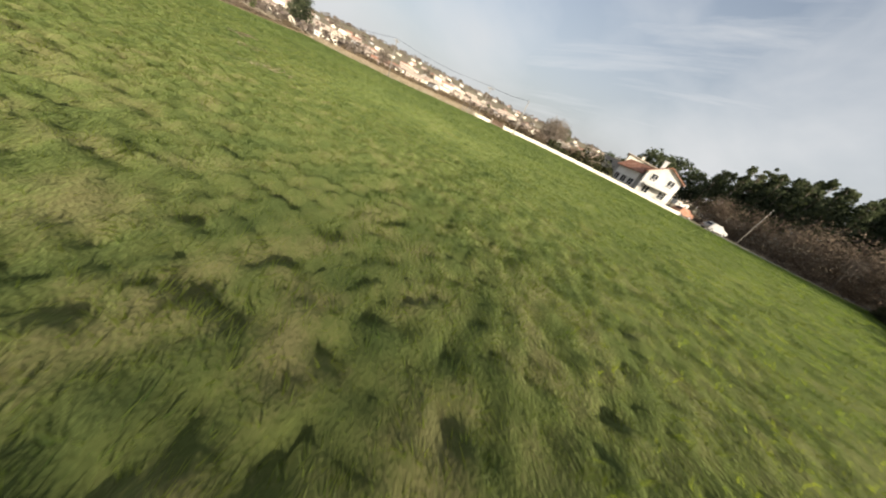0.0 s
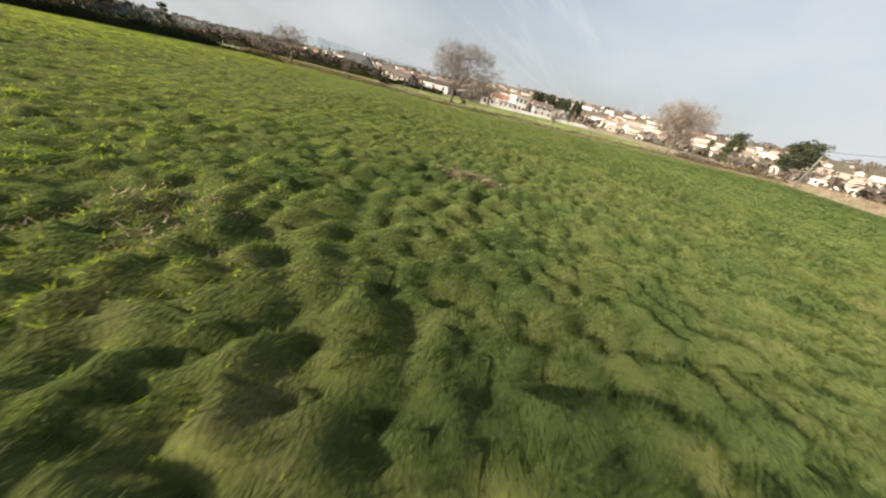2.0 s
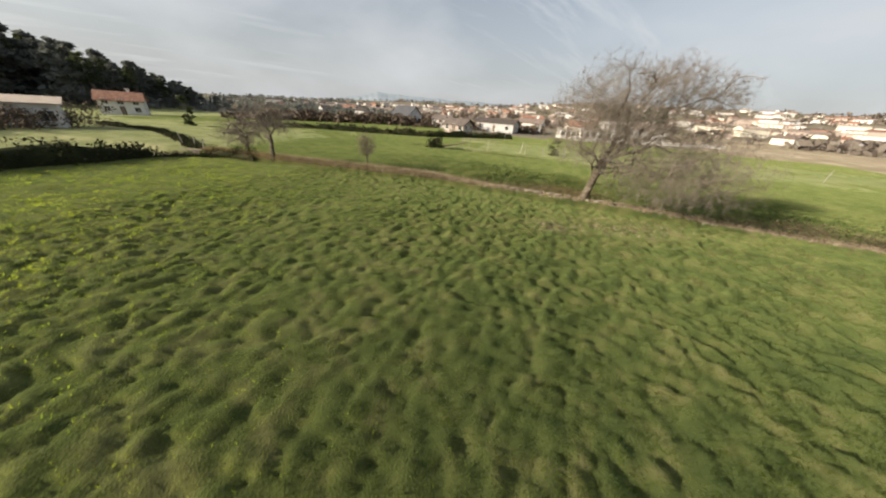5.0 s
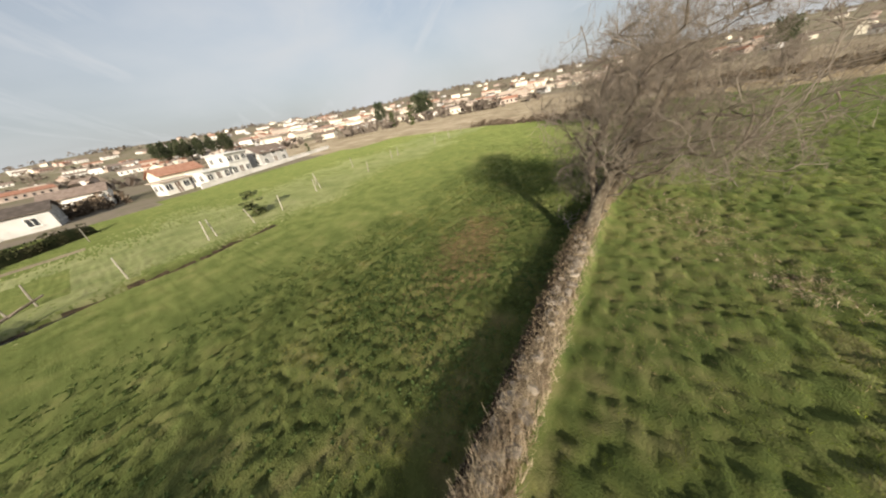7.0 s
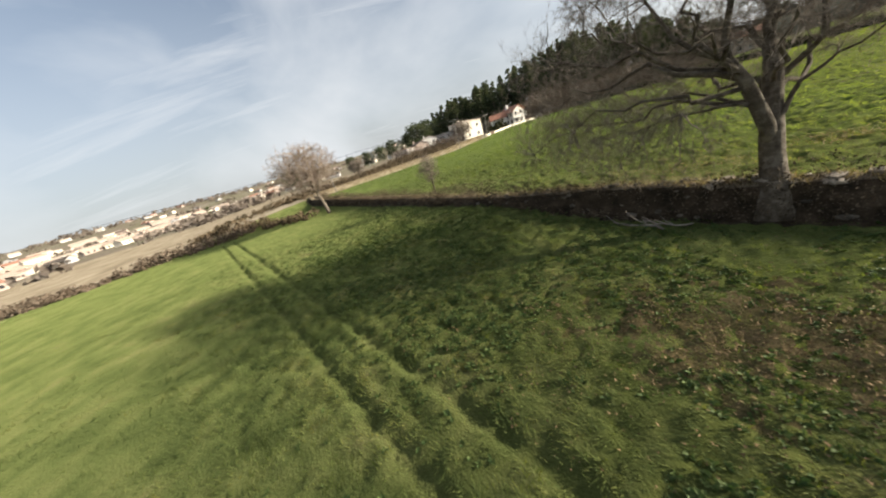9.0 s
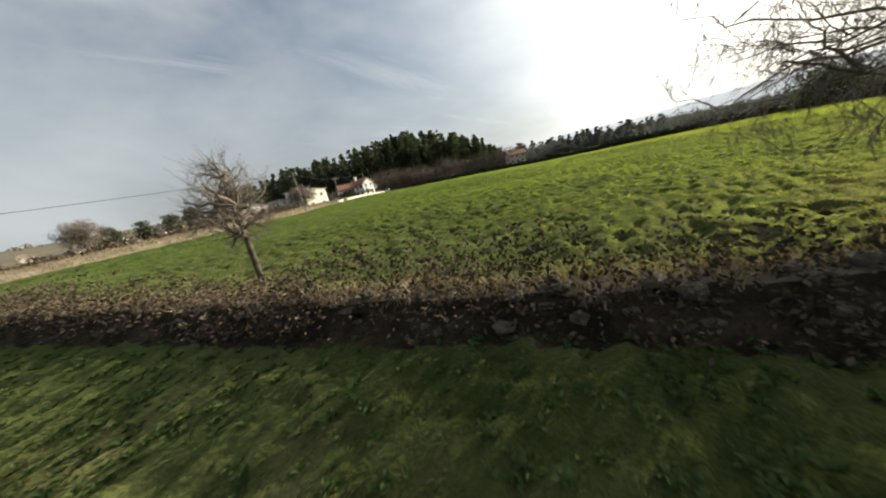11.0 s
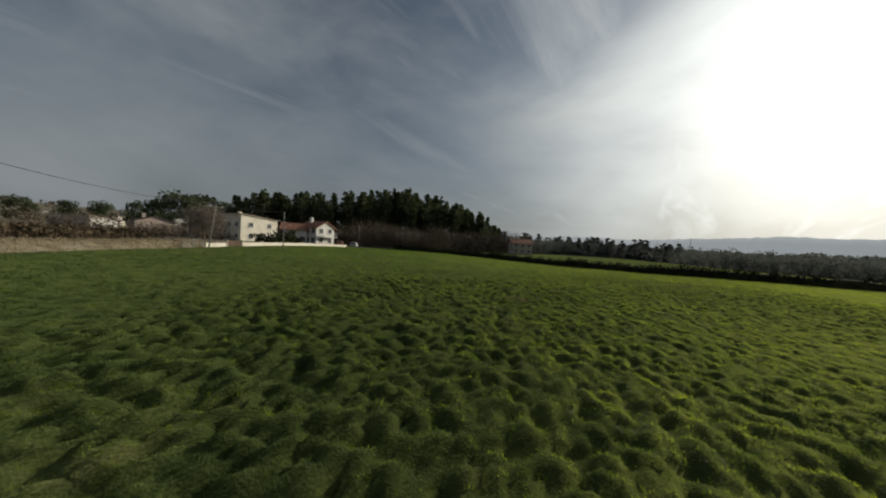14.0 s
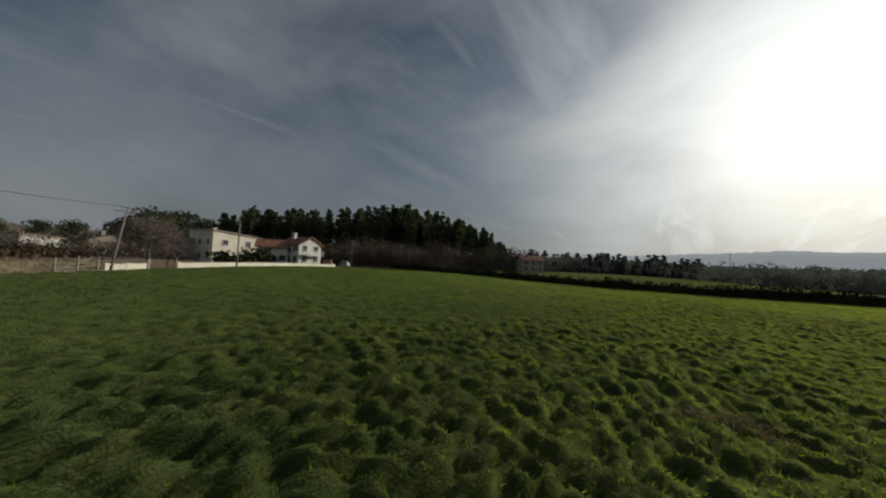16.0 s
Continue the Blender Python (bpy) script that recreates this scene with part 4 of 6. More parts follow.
grown_tree("bare_tree", 52.0, -16.0, ground_z(52, -16), "scrubby bare tree in the brown waste land", 15, [SMALL_STEM], SMALL_TIPS, [((0, 0, 2.6), (2.0, 1.8, 1.5), 1.0, 0)], (40, 160, 500), 6, 2.2)


LEAN_STEM = ([(0, 0, -0.3), (0.3, 0.05, 1.2), (0.75, 0.1, 2.6), (1.3, 0.1, 4.0)], [0.13, 0.1, 0.085, 0.06])
LEAN_TIPS = [(0, 0.45, (-0.6, 0.6, 3.4), 0.05), (0, 0.6, (1.9, -0.6, 3.6), 0.05), (0, 0.8, (0.4, 0.9, 4.9), 0.05), (0, 1.0, (2.2, 0.0, 5.6), 0.05), (0, 1.0, (1.2, -0.4, 5.9), 0.05)]
for q, (tx, ty) in enumerate(((50.0, -108.5), (43.0, -110.0), (40.0, -107.0), (36.5, -104.5), (33.0, -102.0), (28.5, -98.5))):
    grown_tree("bare_tree", tx, ty, ground_z(tx, ty), "thin leaning pale-stemmed leafless tree behind the hedge", 40 + q, [LEAN_STEM], LEAN_TIPS, [((0.9, 0.1, 4.3), (1.7, 1.5, 1.6), 1.0, 0)], (26, 80, 240), 5, 2.0, M_palebark, M_twig)


def leaf_cloud(centres, sizes, per, leaf, flat=1.0):
    """Small upright and tilted leaf quads round many centres: places and faces."""
    n = len(centres) * per
    c = np.repeat(np.asarray(centres, float), per, 0)
    s = np.repeat(np.asarray(sizes, float), per)
    d = rng.normal(size=(n, 3))
    d /= np.linalg.norm(d, axis=1, keepdims=True)
    p = c + d * (s * rng.uniform(0.45, 1.05, n) ** 0.6)[:, None] * np.array([1, 1, flat])
    a = rng.normal(size=(n, 3))
    a /= np.linalg.norm(a, axis=1, keepdims=True)
    b = np.cross(a, rng.normal(size=(n, 3)))
    b /= np.linalg.norm(b, axis=1, keepdims=True)
    l = (np.repeat(leaf, per) if np.ndim(leaf) else leaf) * rng.uniform(0.6, 1.4, n)
    l = l[:, None]
    v = np.stack([p - a * l, p + b * l * 0.5, p + a * l, p - b * l * 0.5], 1).reshape(-1, 3)
    return v, np.arange(n * 4).reshape(-1, 4)


def tall_tree_meshes(seed, h, width, foliage, bare_share, clumps, per=26, leaf=0.5, pointed=False):
    """Trunk and crown of a tall tree with its foliage high up."""
    rd = random.Random(seed)
    trunk = Soup()
    pts = [(rd.uniform(-0.1, 0.1) * k, rd.uniform(-0.1, 0.1) * k, h * (k / 5) - 0.4) for k in range(6)]
    trunk.tube(pts, [0.012 * h * (1.15 - 0.19 * k) for k in range(6)], 6)
    cen, siz = [], []
    for c in range(clumps):
        u = rd.random()
        zz = h * (bare_share + (1 - bare_share) * u)
        w = width * (0.1 + 0.9 * (1 - u) ** 0.75 * (0.4 + 0.6 * min(1, 4 * u)) if pointed else 0.35 + 0.65 * math.sin(math.pi * min(1, 0.12 + 0.88 * (1 - u)) * 0.75)) * rd.uniform(0.3, 1.0)
        a = rd.uniform(0, math.tau)
        p = (math.cos(a) * w, math.sin(a) * w, zz)
        cen.append(p), siz.append(width * rd.uniform(0.22, 0.42) * (1.15 - 0.6 * u if pointed else 1))
        if c % 3 == 0:
            trunk.tube([(0, 0, zz - 0.08 * h), (p[0] * 0.6, p[1] * 0.6, zz - 0.02 * h), p], [0.004 * h, 0.003 * h, 0.001 * h], 3)
    v, f = leaf_cloud(cen, siz, per, leaf, 0.8)
    return trunk.mesh("trunk", M_palebark if foliage is M_pine else M_bark), tri_mesh("crown", v, f, foliage)


def plant(meshes, name, x, y, z, s, yaw, label, group="", wide=1.0):
    t = thing(name, x, y, z, label, "tree", group)
    t.matrix_world = Matrix.Translation((x, y, z)) @ Matrix.Rotation(yaw, 4, "Z") @ Matrix.Diagonal((s * wide, s * wide, s, 1))
    part("trunk", meshes[0], None, t)
    part("crown", meshes[1], None, t)
    return t


FARGUMS = [tall_tree_meshes(30 + q, 10.0, 2.6, M_hazedwood, 0.12, 34, 22, 0.4, True) for q in range(3)]
GUMS = [tall_tree_meshes(20 + q, 10.0, 1.7, M_pine, (0.3, 0.42, 0.25, 0.36, 0.48)[q], 46, 24, 0.19, True) for q in range(5)]
OAKS = [tall_tree_meshes(40 + q, 10.0, 4.2, M_pine, 0.3, 60, 44, 0.3) for q in range(3)]
CONES = [tall_tree_meshes(50 + q, 10.0, 1.9, M_olive, 0.04, 34, 26, 0.4) for q in range(2)]
F_AZ = [131, 134, 140, 145, 150, 155, 160, 165, 170, 174, 178, 181]
F_EL = [6.0, 7.2, 7.7, 8.2, 9.0, 9.8, 10.3, 9.6, 8.8, 7.4, 5.6, 3.2]
for q in range(210):
    az, dist = rnd.uniform(131, 180.5), rnd.uniform(138, 190)
    fx, fy = 8 + dist * math.sin(radians(az)), -15 + dist * math.cos(radians(az))
    gz0 = ground_z(fx, fy)
    h = (3 + dist * math.tan(radians(float(np.interp(az, F_AZ, F_EL)))) - gz0) * rnd.uniform(0.78, 1.05)
    plant(GUMS[q % 5], "eucalyptus", fx, fy, gz0, max(h, 5) / 10, rnd.uniform(0, 6), "tall dark eucalyptus with a pale bare trunk", "eucalyptus wood")
for az, dist, el, wide in ((121.5, 150, 3.2, 1.0), (124, 145, 4.7, 1.15), (126, 150, 4.6, 1.15), (128, 155, 4.0, 1.0), (130, 160, 3.6, 1.0), (116.6, 190, 2.6, 0.8), (119.5, 200, 3.0, 0.8), (114, 210, 2.3, 0.9), (111, 220, 2.4, 0.9), (39.5, 260, 3.7, 0.8), (47.4, 220, 4.3, 0.95), (46.4, 226, 4.0, 0.9), (100, 260, 3.2, 1.0)):
    fx, fy = 2 + dist * math.sin(radians(az)), -15 + dist * math.cos(radians(az))
    gz0 = ground_z(fx, fy)
    h = 3.5 + dist * math.tan(radians(el)) - gz0
    plant(OAKS[int(dist) % 3], "round_tree", fx, fy, gz0, max(h, 4) / 10, dist, "rounded dark evergreen tree on the far slope", "", wide)
for q in range(110):
    az, dist = rnd.uniform(-84, -60.8), rnd.uniform(170, 260)
    fx, fy = 2 + dist * math.sin(radians(az)), -15 + dist * math.cos(radians(az))
    gz0 = ground_z(fx, fy)
    h = (4 + dist * math.tan(radians(float(np.interp(az, [-84, -74, -69, -66, -64, -62.5, -60.8], [5.5, 4.2, 3.0, 2.0, 1.2, 0.2, -1.2])))) - gz0) * rnd.uniform(0.8, 1.03)
    # two pines in three take the haze-greyed foliage
    plant(GUMS[q % 5] if q % 3 == 0 else FARGUMS[q % 3], "pine_tree", fx, fy, gz0, max(h, 3) / 10, rnd.uniform(0, 6), "pine in the wood on the western hill, most greyed as by haze", "western wood", 1.5)
for q in range(46):
    az, dist = rnd.uniform(6.6, 15.6), rnd.uniform(300, 340)
    fx, fy = -2 + dist * math.sin(radians(az)), -20 + dist * math.cos(radians(az))
    gz0 = ground_z(fx, fy)
    h = (3.5 + dist * math.tan(radians(3.4)) - gz0) * rnd.uniform(0.8, 1.0)
    plant(GUMS[q % 5], "pine_tree", fx, fy, gz0, max(h, 5) / 10, rnd.uniform(0, 6), "dark pine in a clump on the skyline", "pine clump", 1.4)
for q in range(110):
    az, dist = rnd.uniform(180, 210), rnd.uniform(165, 215)
    fx, fy = 8 + dist * math.sin(radians(az)), -15 + dist * math.cos(radians(az))
    gz0 = ground_z(fx, fy)
    h = (3 + dist * math.tan(radians(2.9 - 0.03 * (az - 181))) - gz0) * rnd.uniform(0.55, 1.05)
    plant(FARGUMS[q % 3], "eucalyptus", fx, fy, gz0, max(h, 4) / 10, rnd.uniform(0, 6), "slender eucalyptus in a distant row, greyed as by haze", "distant tree row", 1.2)
for az, dist, h in ((43.3, 165, 7.5), (46.8, 150, 9.0), (24.5, 92, 3.0), (88, 230, 8), (-73, 62, 4.5)):
    fx, fy = -5 + dist * math.sin(radians(az)), -5 + dist * math.cos(radians(az))
    plant(CONES[int(dist) % 2], "conifer", fx, fy, ground_z(fx, fy), h / 10, dist, "conical olive-green cypress tree on grass", "", 1.1)
plant(CONES[0], "young_tree", -2.1, 28.3, ground_z(-2.1, 28.3), 0.22, 1, "small round-headed young tree in the rough grass", "", 2.2)


# ---- hedges and scrub ----
def hedge(name, line, height, depth, label, mat, per_metre=5, leaf=0.16, lumpy=0.35, category="hedge", leaves=16, core=0.0):
    cen, siz = [], []
    for (x0, y0), (x1, y1) in zip(line, line[1:]):
        n = int(math.hypot(x1 - x0, y1 - y0) * per_metre)
        for q in range(n):
            s = rnd.random()
            hh = height * (1 + lumpy * float(vnoise(np.array(x0 + (x1 - x0) * s) * 0.35, np.array(y0 + (y1 - y0) * s) * 0.35)))
            x, y = x0 + (x1 - x0) * s + rnd.uniform(-depth, depth) / 2, y0 + (y1 - y0) * s + rnd.uniform(-depth, depth) / 2
            cen.append((x, y, ground_z(x, y) + rnd.random() * hh * 0.9)), siz.append(0.22 + 0.16 * hh)
    v, f = leaf_cloud(cen, siz, leaves, leaf, 0.9)
    if core:
        # the shaded wood inside
        cv, cf = [], []
        for (x0, y0), (x1, y1) in zip(line, line[1:]):
            run = math.hypot(x1 - x0, y1 - y0)
            ox, oy = -(y1 - y0) / run, (x1 - x0) / run
            n = max(2, int(run))
            for q in range(n + 1):
                s = q / n
                x, y = x0 + (x1 - x0) * s, y0 + (y1 - y0) * s
                hh = core * height * (1 + lumpy * float(vnoise(np.array(x * 0.35), np.array(y * 0.35))))
                b, z = len(v) + len(cv), ground_z(x, y) - 0.1
                cv += [(x + ox * w, y + oy * w, z + u) for w, u in ((-depth * 0.36, 0), (-depth * 0.3, hh * 0.75), (0, hh), (depth * 0.3, hh * 0.75), (depth * 0.36, 0))]
                if q:
                    cf += [(b - 5 + e, b - 4 + e, b + 1 + e, b + e) for e in range(4)]
        v, f = np.concatenate([v, np.array(cv)]), np.concatenate([f, np.array(cf)])
    return tagged(new(name, tri_mesh(name, v, f, mat)), label, category, kind="stuff")


SOUTH = [(46, -113), (33, -100), (17, -88), (2, -76.5), (-14, -69.5), (-30, -67.5), (-46, -62.5)]
WEST = [(-46, -62), (-38.5, -46), (-32.5, -28), (-31.5, -12), (-31.2, -7)]
hedge("south_hedge", SOUTH, 1.35, 1.8, "dark clipped hedge along the meadow's far side", M_hedge, 14, 0.13, 0.2, leaves=18, core=0.85)
hedge("west_hedge", WEST, 1.05, 1.4, "dark overgrown hedge at the meadow's edge", M_hedge, 14, 0.11, 0.6, leaves=20, core=0.8)
hedge("field_hedge", [(-62, 20), (-48, 26), (-36, 30.5), (-27, 35), (-19, 44), (-12, 50)], 1.3, 1.3, "low dark hedge between the pastures", M_hedge, 10, 0.13, 0.5, core=0.8)
hedge("corner_hedge", [(-70, 4), (-52, 3), (-40, 0), (-34, -2.4)], 0.4, 1.2, "low dark bramble hedge at the field corner", M_hedge, 14, 0.08, 0.6, leaves=22, core=0.8)
hedge("hedge_end", [(-31.2, -6.8), (-30.3, -5.3), (-28, -3.7), (-25, -3.2)], 0.4, 0.8, "low dark end of the meadow hedge", M_hedge, 18, 0.07, 0.5, leaves=20, core=0.8)
hedge("corner_scrub", [(34, 1.5), (40, 4), (46, 7), (58, 12)], 1.0, 2.4, "brown bramble thicket at the end of the lower field", M_scrub, 8, 0.18, 0.6, "bramble")
hedge("field_edge_scrub", [(43, 7), (48, 18), (52, 32)], 0.8, 3.5, "brown winter scrub along the pasture's far edge", M_bare, 16, 0.16, 0.8, "bramble", leaves=18)
hedge("bank_roots", [(-13, 0.0), (-10, 0.6), (0, 0.62), (3, 0.45)], 0.4, 0.42, "dark roots and dead stalks hanging down the bank", M_bramble, 34, 0.03, 0.9, "bramble", leaves=26)
hedge("bank_brambles", [(3, 0.45), (6, 0.2), (12, -0.4), (18, -0.85), (30, -1.75), (42, -2.6)], 0.5, 1.0, "dark tangled brambles along the stone bank", M_bramble, 34, 0.035, 0.9, "bramble", leaves=26)
hedge("edge_scrub", [(52, -4), (49, -15), (47, -28), (49, -40), (50, -44)], 0.8, 3.5, "brown winter scrub along the meadow edge", M_scrub, 8, 0.18, 0.8, "bramble")
hedge("waste_scrub", [(66, 0), (62, -20), (60, -34), (64, -46), (72, -50)], 1.0, 14.0, "dark brown brambles over the waste land", M_scrub, 28, 0.17, 0.7, "bramble")
hedge("wood_edge", [(62, -112), (48, -128), (30, -136), (12, -140), (-2, -142)], 7.5, 12.0, "brown leafless undergrowth at the edge of the wood", M_bare, 48, 0.2, 0.5, "undergrowth")
hedge("bare_thicket", [(74, -97), (64, -101), (55, -106), (45, -117), (34, -106.5), (24, -98)], 6.0, 5.0, "brown leafless thicket behind the meadow hedge", M_bare, 60, 0.12, 0.7, "thicket", leaves=22)
hedge("garden_shrubs", [(47, -58), (50, -66), (52, -70)], 2.2, 3.0, "dark garden shrubs behind the white wall", M_hedge, 12, 0.25, 0.5, "shrub")
hedge("big_bush", [(-45, -58), (-50, -60)], 5.5, 5.5, "large dark evergreen bush beside the hedge", M_pine, 46, 0.28, 0.2, "bush")
hedge("ditch_bush", [(-19.6, 20.6), (-18.6, 21.0)], 1.5, 1.5, "round dark bush beside the ditch", M_hedge, 60, 0.14, 0.2, "bush")
hedge("north_scrub", [(-90, 40), (-70, 52), (-50, 58), (-30, 70), (-10, 82)], 2.2, 10.0, "brown hedgerow trees and scrub before the village", M_bare, 16, 0.4, 0.7, "bramble")
hedge("west_scrub", [(-60, -74), (-62, -50), (-58, -30), (-56, -12), (-66, 0)], 1.9, 8.0, "brown-grey trees and scrub beyond the meadow hedge", M_bare, 26, 0.16, 0.9, "scrub", leaves=20)
hedge("orchard_scrub", [(86, -49), (82, -59), (73.6, -64), (66, -66)], 2.6, 6.0, "brown leafless bushes before the houses", M_bare, 46, 0.11, 0.6, "shrub")
hedge("distant_grove", [(8, -160), (-30, -185), (-75, -200), (-130, -190), (-190, -160)], 6.5, 26.0, "distant tree belt beyond the southern hedge, greyed as by haze", M_hazedwood, 14, 0.3, 0.6, "wood", leaves=36)
hedge("distant_grove", [(-60, -130), (-100, -125), (-150, -105), (-190, -60)], 5.0, 16.0, "tree belt in the western valley, greyed as by haze", M_hazedwood, 10, 0.3, 0.6, "wood", leaves=30)

# woods and gardens scattered over the slopes
cen, siz = [], []
for q in range(8000):
    az, d = rnd.uniform(-180, 180), 170 + 1350 * rnd.random() ** 1.3
    x, y = d * math.sin(radians(az)), -20 + d * math.cos(radians(az))
    dense = float(vnoise(np.array(x / 70), np.array(y / 70)))
    if dense < (0.15 if -40 < az < 125 else -0.75 if az < -60 else -0.4):
        continue
    s = rnd.uniform(1.6, 3.6) * (1 + d / 900)
    cen.append((x, y, ground_z(x, y) + s * 0.5)), siz.append(s)
cen, siz = np.array(cen), np.array(siz)
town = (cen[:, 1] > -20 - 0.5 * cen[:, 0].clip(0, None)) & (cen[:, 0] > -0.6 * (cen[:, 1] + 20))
for pick, mat, label in ((town, M_hazedgarden, "brown winter gardens and orchards over the town's slopes"), (~town, M_hazedwood, "hazy grey woods on the distant slopes")):
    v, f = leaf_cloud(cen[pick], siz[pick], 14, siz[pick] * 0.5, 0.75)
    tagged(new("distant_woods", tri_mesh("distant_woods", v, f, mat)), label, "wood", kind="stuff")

# ---- the stone bank ----
bank = thing("stone_bank", 0, 0, 0, "old dry-stone bank with crumbling earth face", "wall", kind="structure")
STONES, DARK = [], []
for q in range(6):
    bm = bmesh.new()
    bmesh.ops.create_icosphere(bm, subdivisions=1, radius=0.5)
    rs = random.Random(q)
    for vert in bm.verts:
        vert.co *= rs.uniform(0.75, 1.12)
        vert.co.z *= 0.72
    me = bpy.data.meshes.new("stone")
    bm.to_mesh(me), bm.free()
    me.materials.append(M_stone)
    STONES.append(me)
    dark = me.copy()
    dark.materials.clear()
    dark.materials.append(M_darkstone)
    DARK.append(dark)
for q in range(300):
    x = rnd.uniform(-11, 3) if q < 90 else rnd.uniform(-11, 13) if q < 220 else rnd.uniform(13, 30)
    cap = q < 90 or rnd.random() < 0.3
    s = rnd.uniform(0.05, 0.55) if cap else rnd.uniform(0.5, 0.9)
    y = float(bank_y(np.array(x))) + s
    ob = part("stone", (STONES if cap and -10 < x < 1.5 else DARK)[q % 6], None, bank)
    z = ground_z(x, y) + (0.08 if cap else rnd.uniform(-0.05, 0.15))
    k = rnd.uniform(0.12, 0.3)
    ob.matrix_world = Matrix.Translation((x, y, z)) @ Matrix.Rotation(rnd.uniform(0, 6), 4, "Z") @ Matrix.Diagonal((k * rnd.uniform(1, 1.7), k, k * 0.8, 1))
face = Soup()
n = 300
for q in range(n):
    x = -30 + 75 * q / n
    by = float(bank_y(np.array(x)))
    top, foot = ground_z(x, by + 0.2), ground_z(x, by + 1.1)
    for u, (yy, zz) in enumerate(((0.44, top - 0.05), (0.6, top - 0.18), (0.72, foot + 0.3), (0.96, foot - 0.08))):
        wob = 0.12 * float(vnoise(np.array(x * 1.7 + u * 9), np.array(u * 3.3)))
        face.v.append((x, by + yy + wob, zz + wob * 0.6))
    if q:
        k = len(face.v) - 8
        face.f += [(k + e, k + e + 1, k + e + 5, k + e + 4) for e in range(3)]
part("earth_face", face, M_bank, bank, "dark eroded earth and root face, deepened for its shadow", True)


# ---- houses ----
SIMPLE = {}


def opening(parent, x, y, z, w, h, yaw, door=False, simple=False):
    """A window or door with its frame and pane, set on a wall whose outward side is yaw."""
    if simple:
        if not SIMPLE:
            s = Soup()
            s.box((0, 0.0, 0), (1.15, 0.08, 1.25))
            SIMPLE["mesh"] = s.mesh("window", M_pane)
        o = part("window", SIMPLE["mesh"], None, parent)
        o.matrix_basis = Matrix.Translation((x, y, z)) @ Matrix.Rotation(yaw, 4, "Z")
        return
    fr = Soup()
    t = 0.09
    for dx, dz, bw, bh in ((0, h / 2, w + t, t), (0, -h / 2, w + t, t), (-w / 2, 0, t, h), (w / 2, 0, t, h), (0, 0, t * 0.6, h)):
        fr.box((dx, -0.03, dz), (bw, 0.1, bh))
    o = part("door" if door else "window", fr, M_frame, parent)
    o.matrix_basis = Matrix.Translation((x, y, z)) @ Matrix.Rotation(yaw, 4, "Z")
    pane = Soup()
    pane.box((0, 0.0, 0), (w, 0.05, h))
    part("panel" if door else "pane", pane, M_door if door else M_pane, o)
    if not door:
        sill = Soup()
        sill.box((0, -0.1, -h / 2 - 0.07), (w + 0.3, 0.22, 0.06))
        part("sill", sill, M_frame, o)


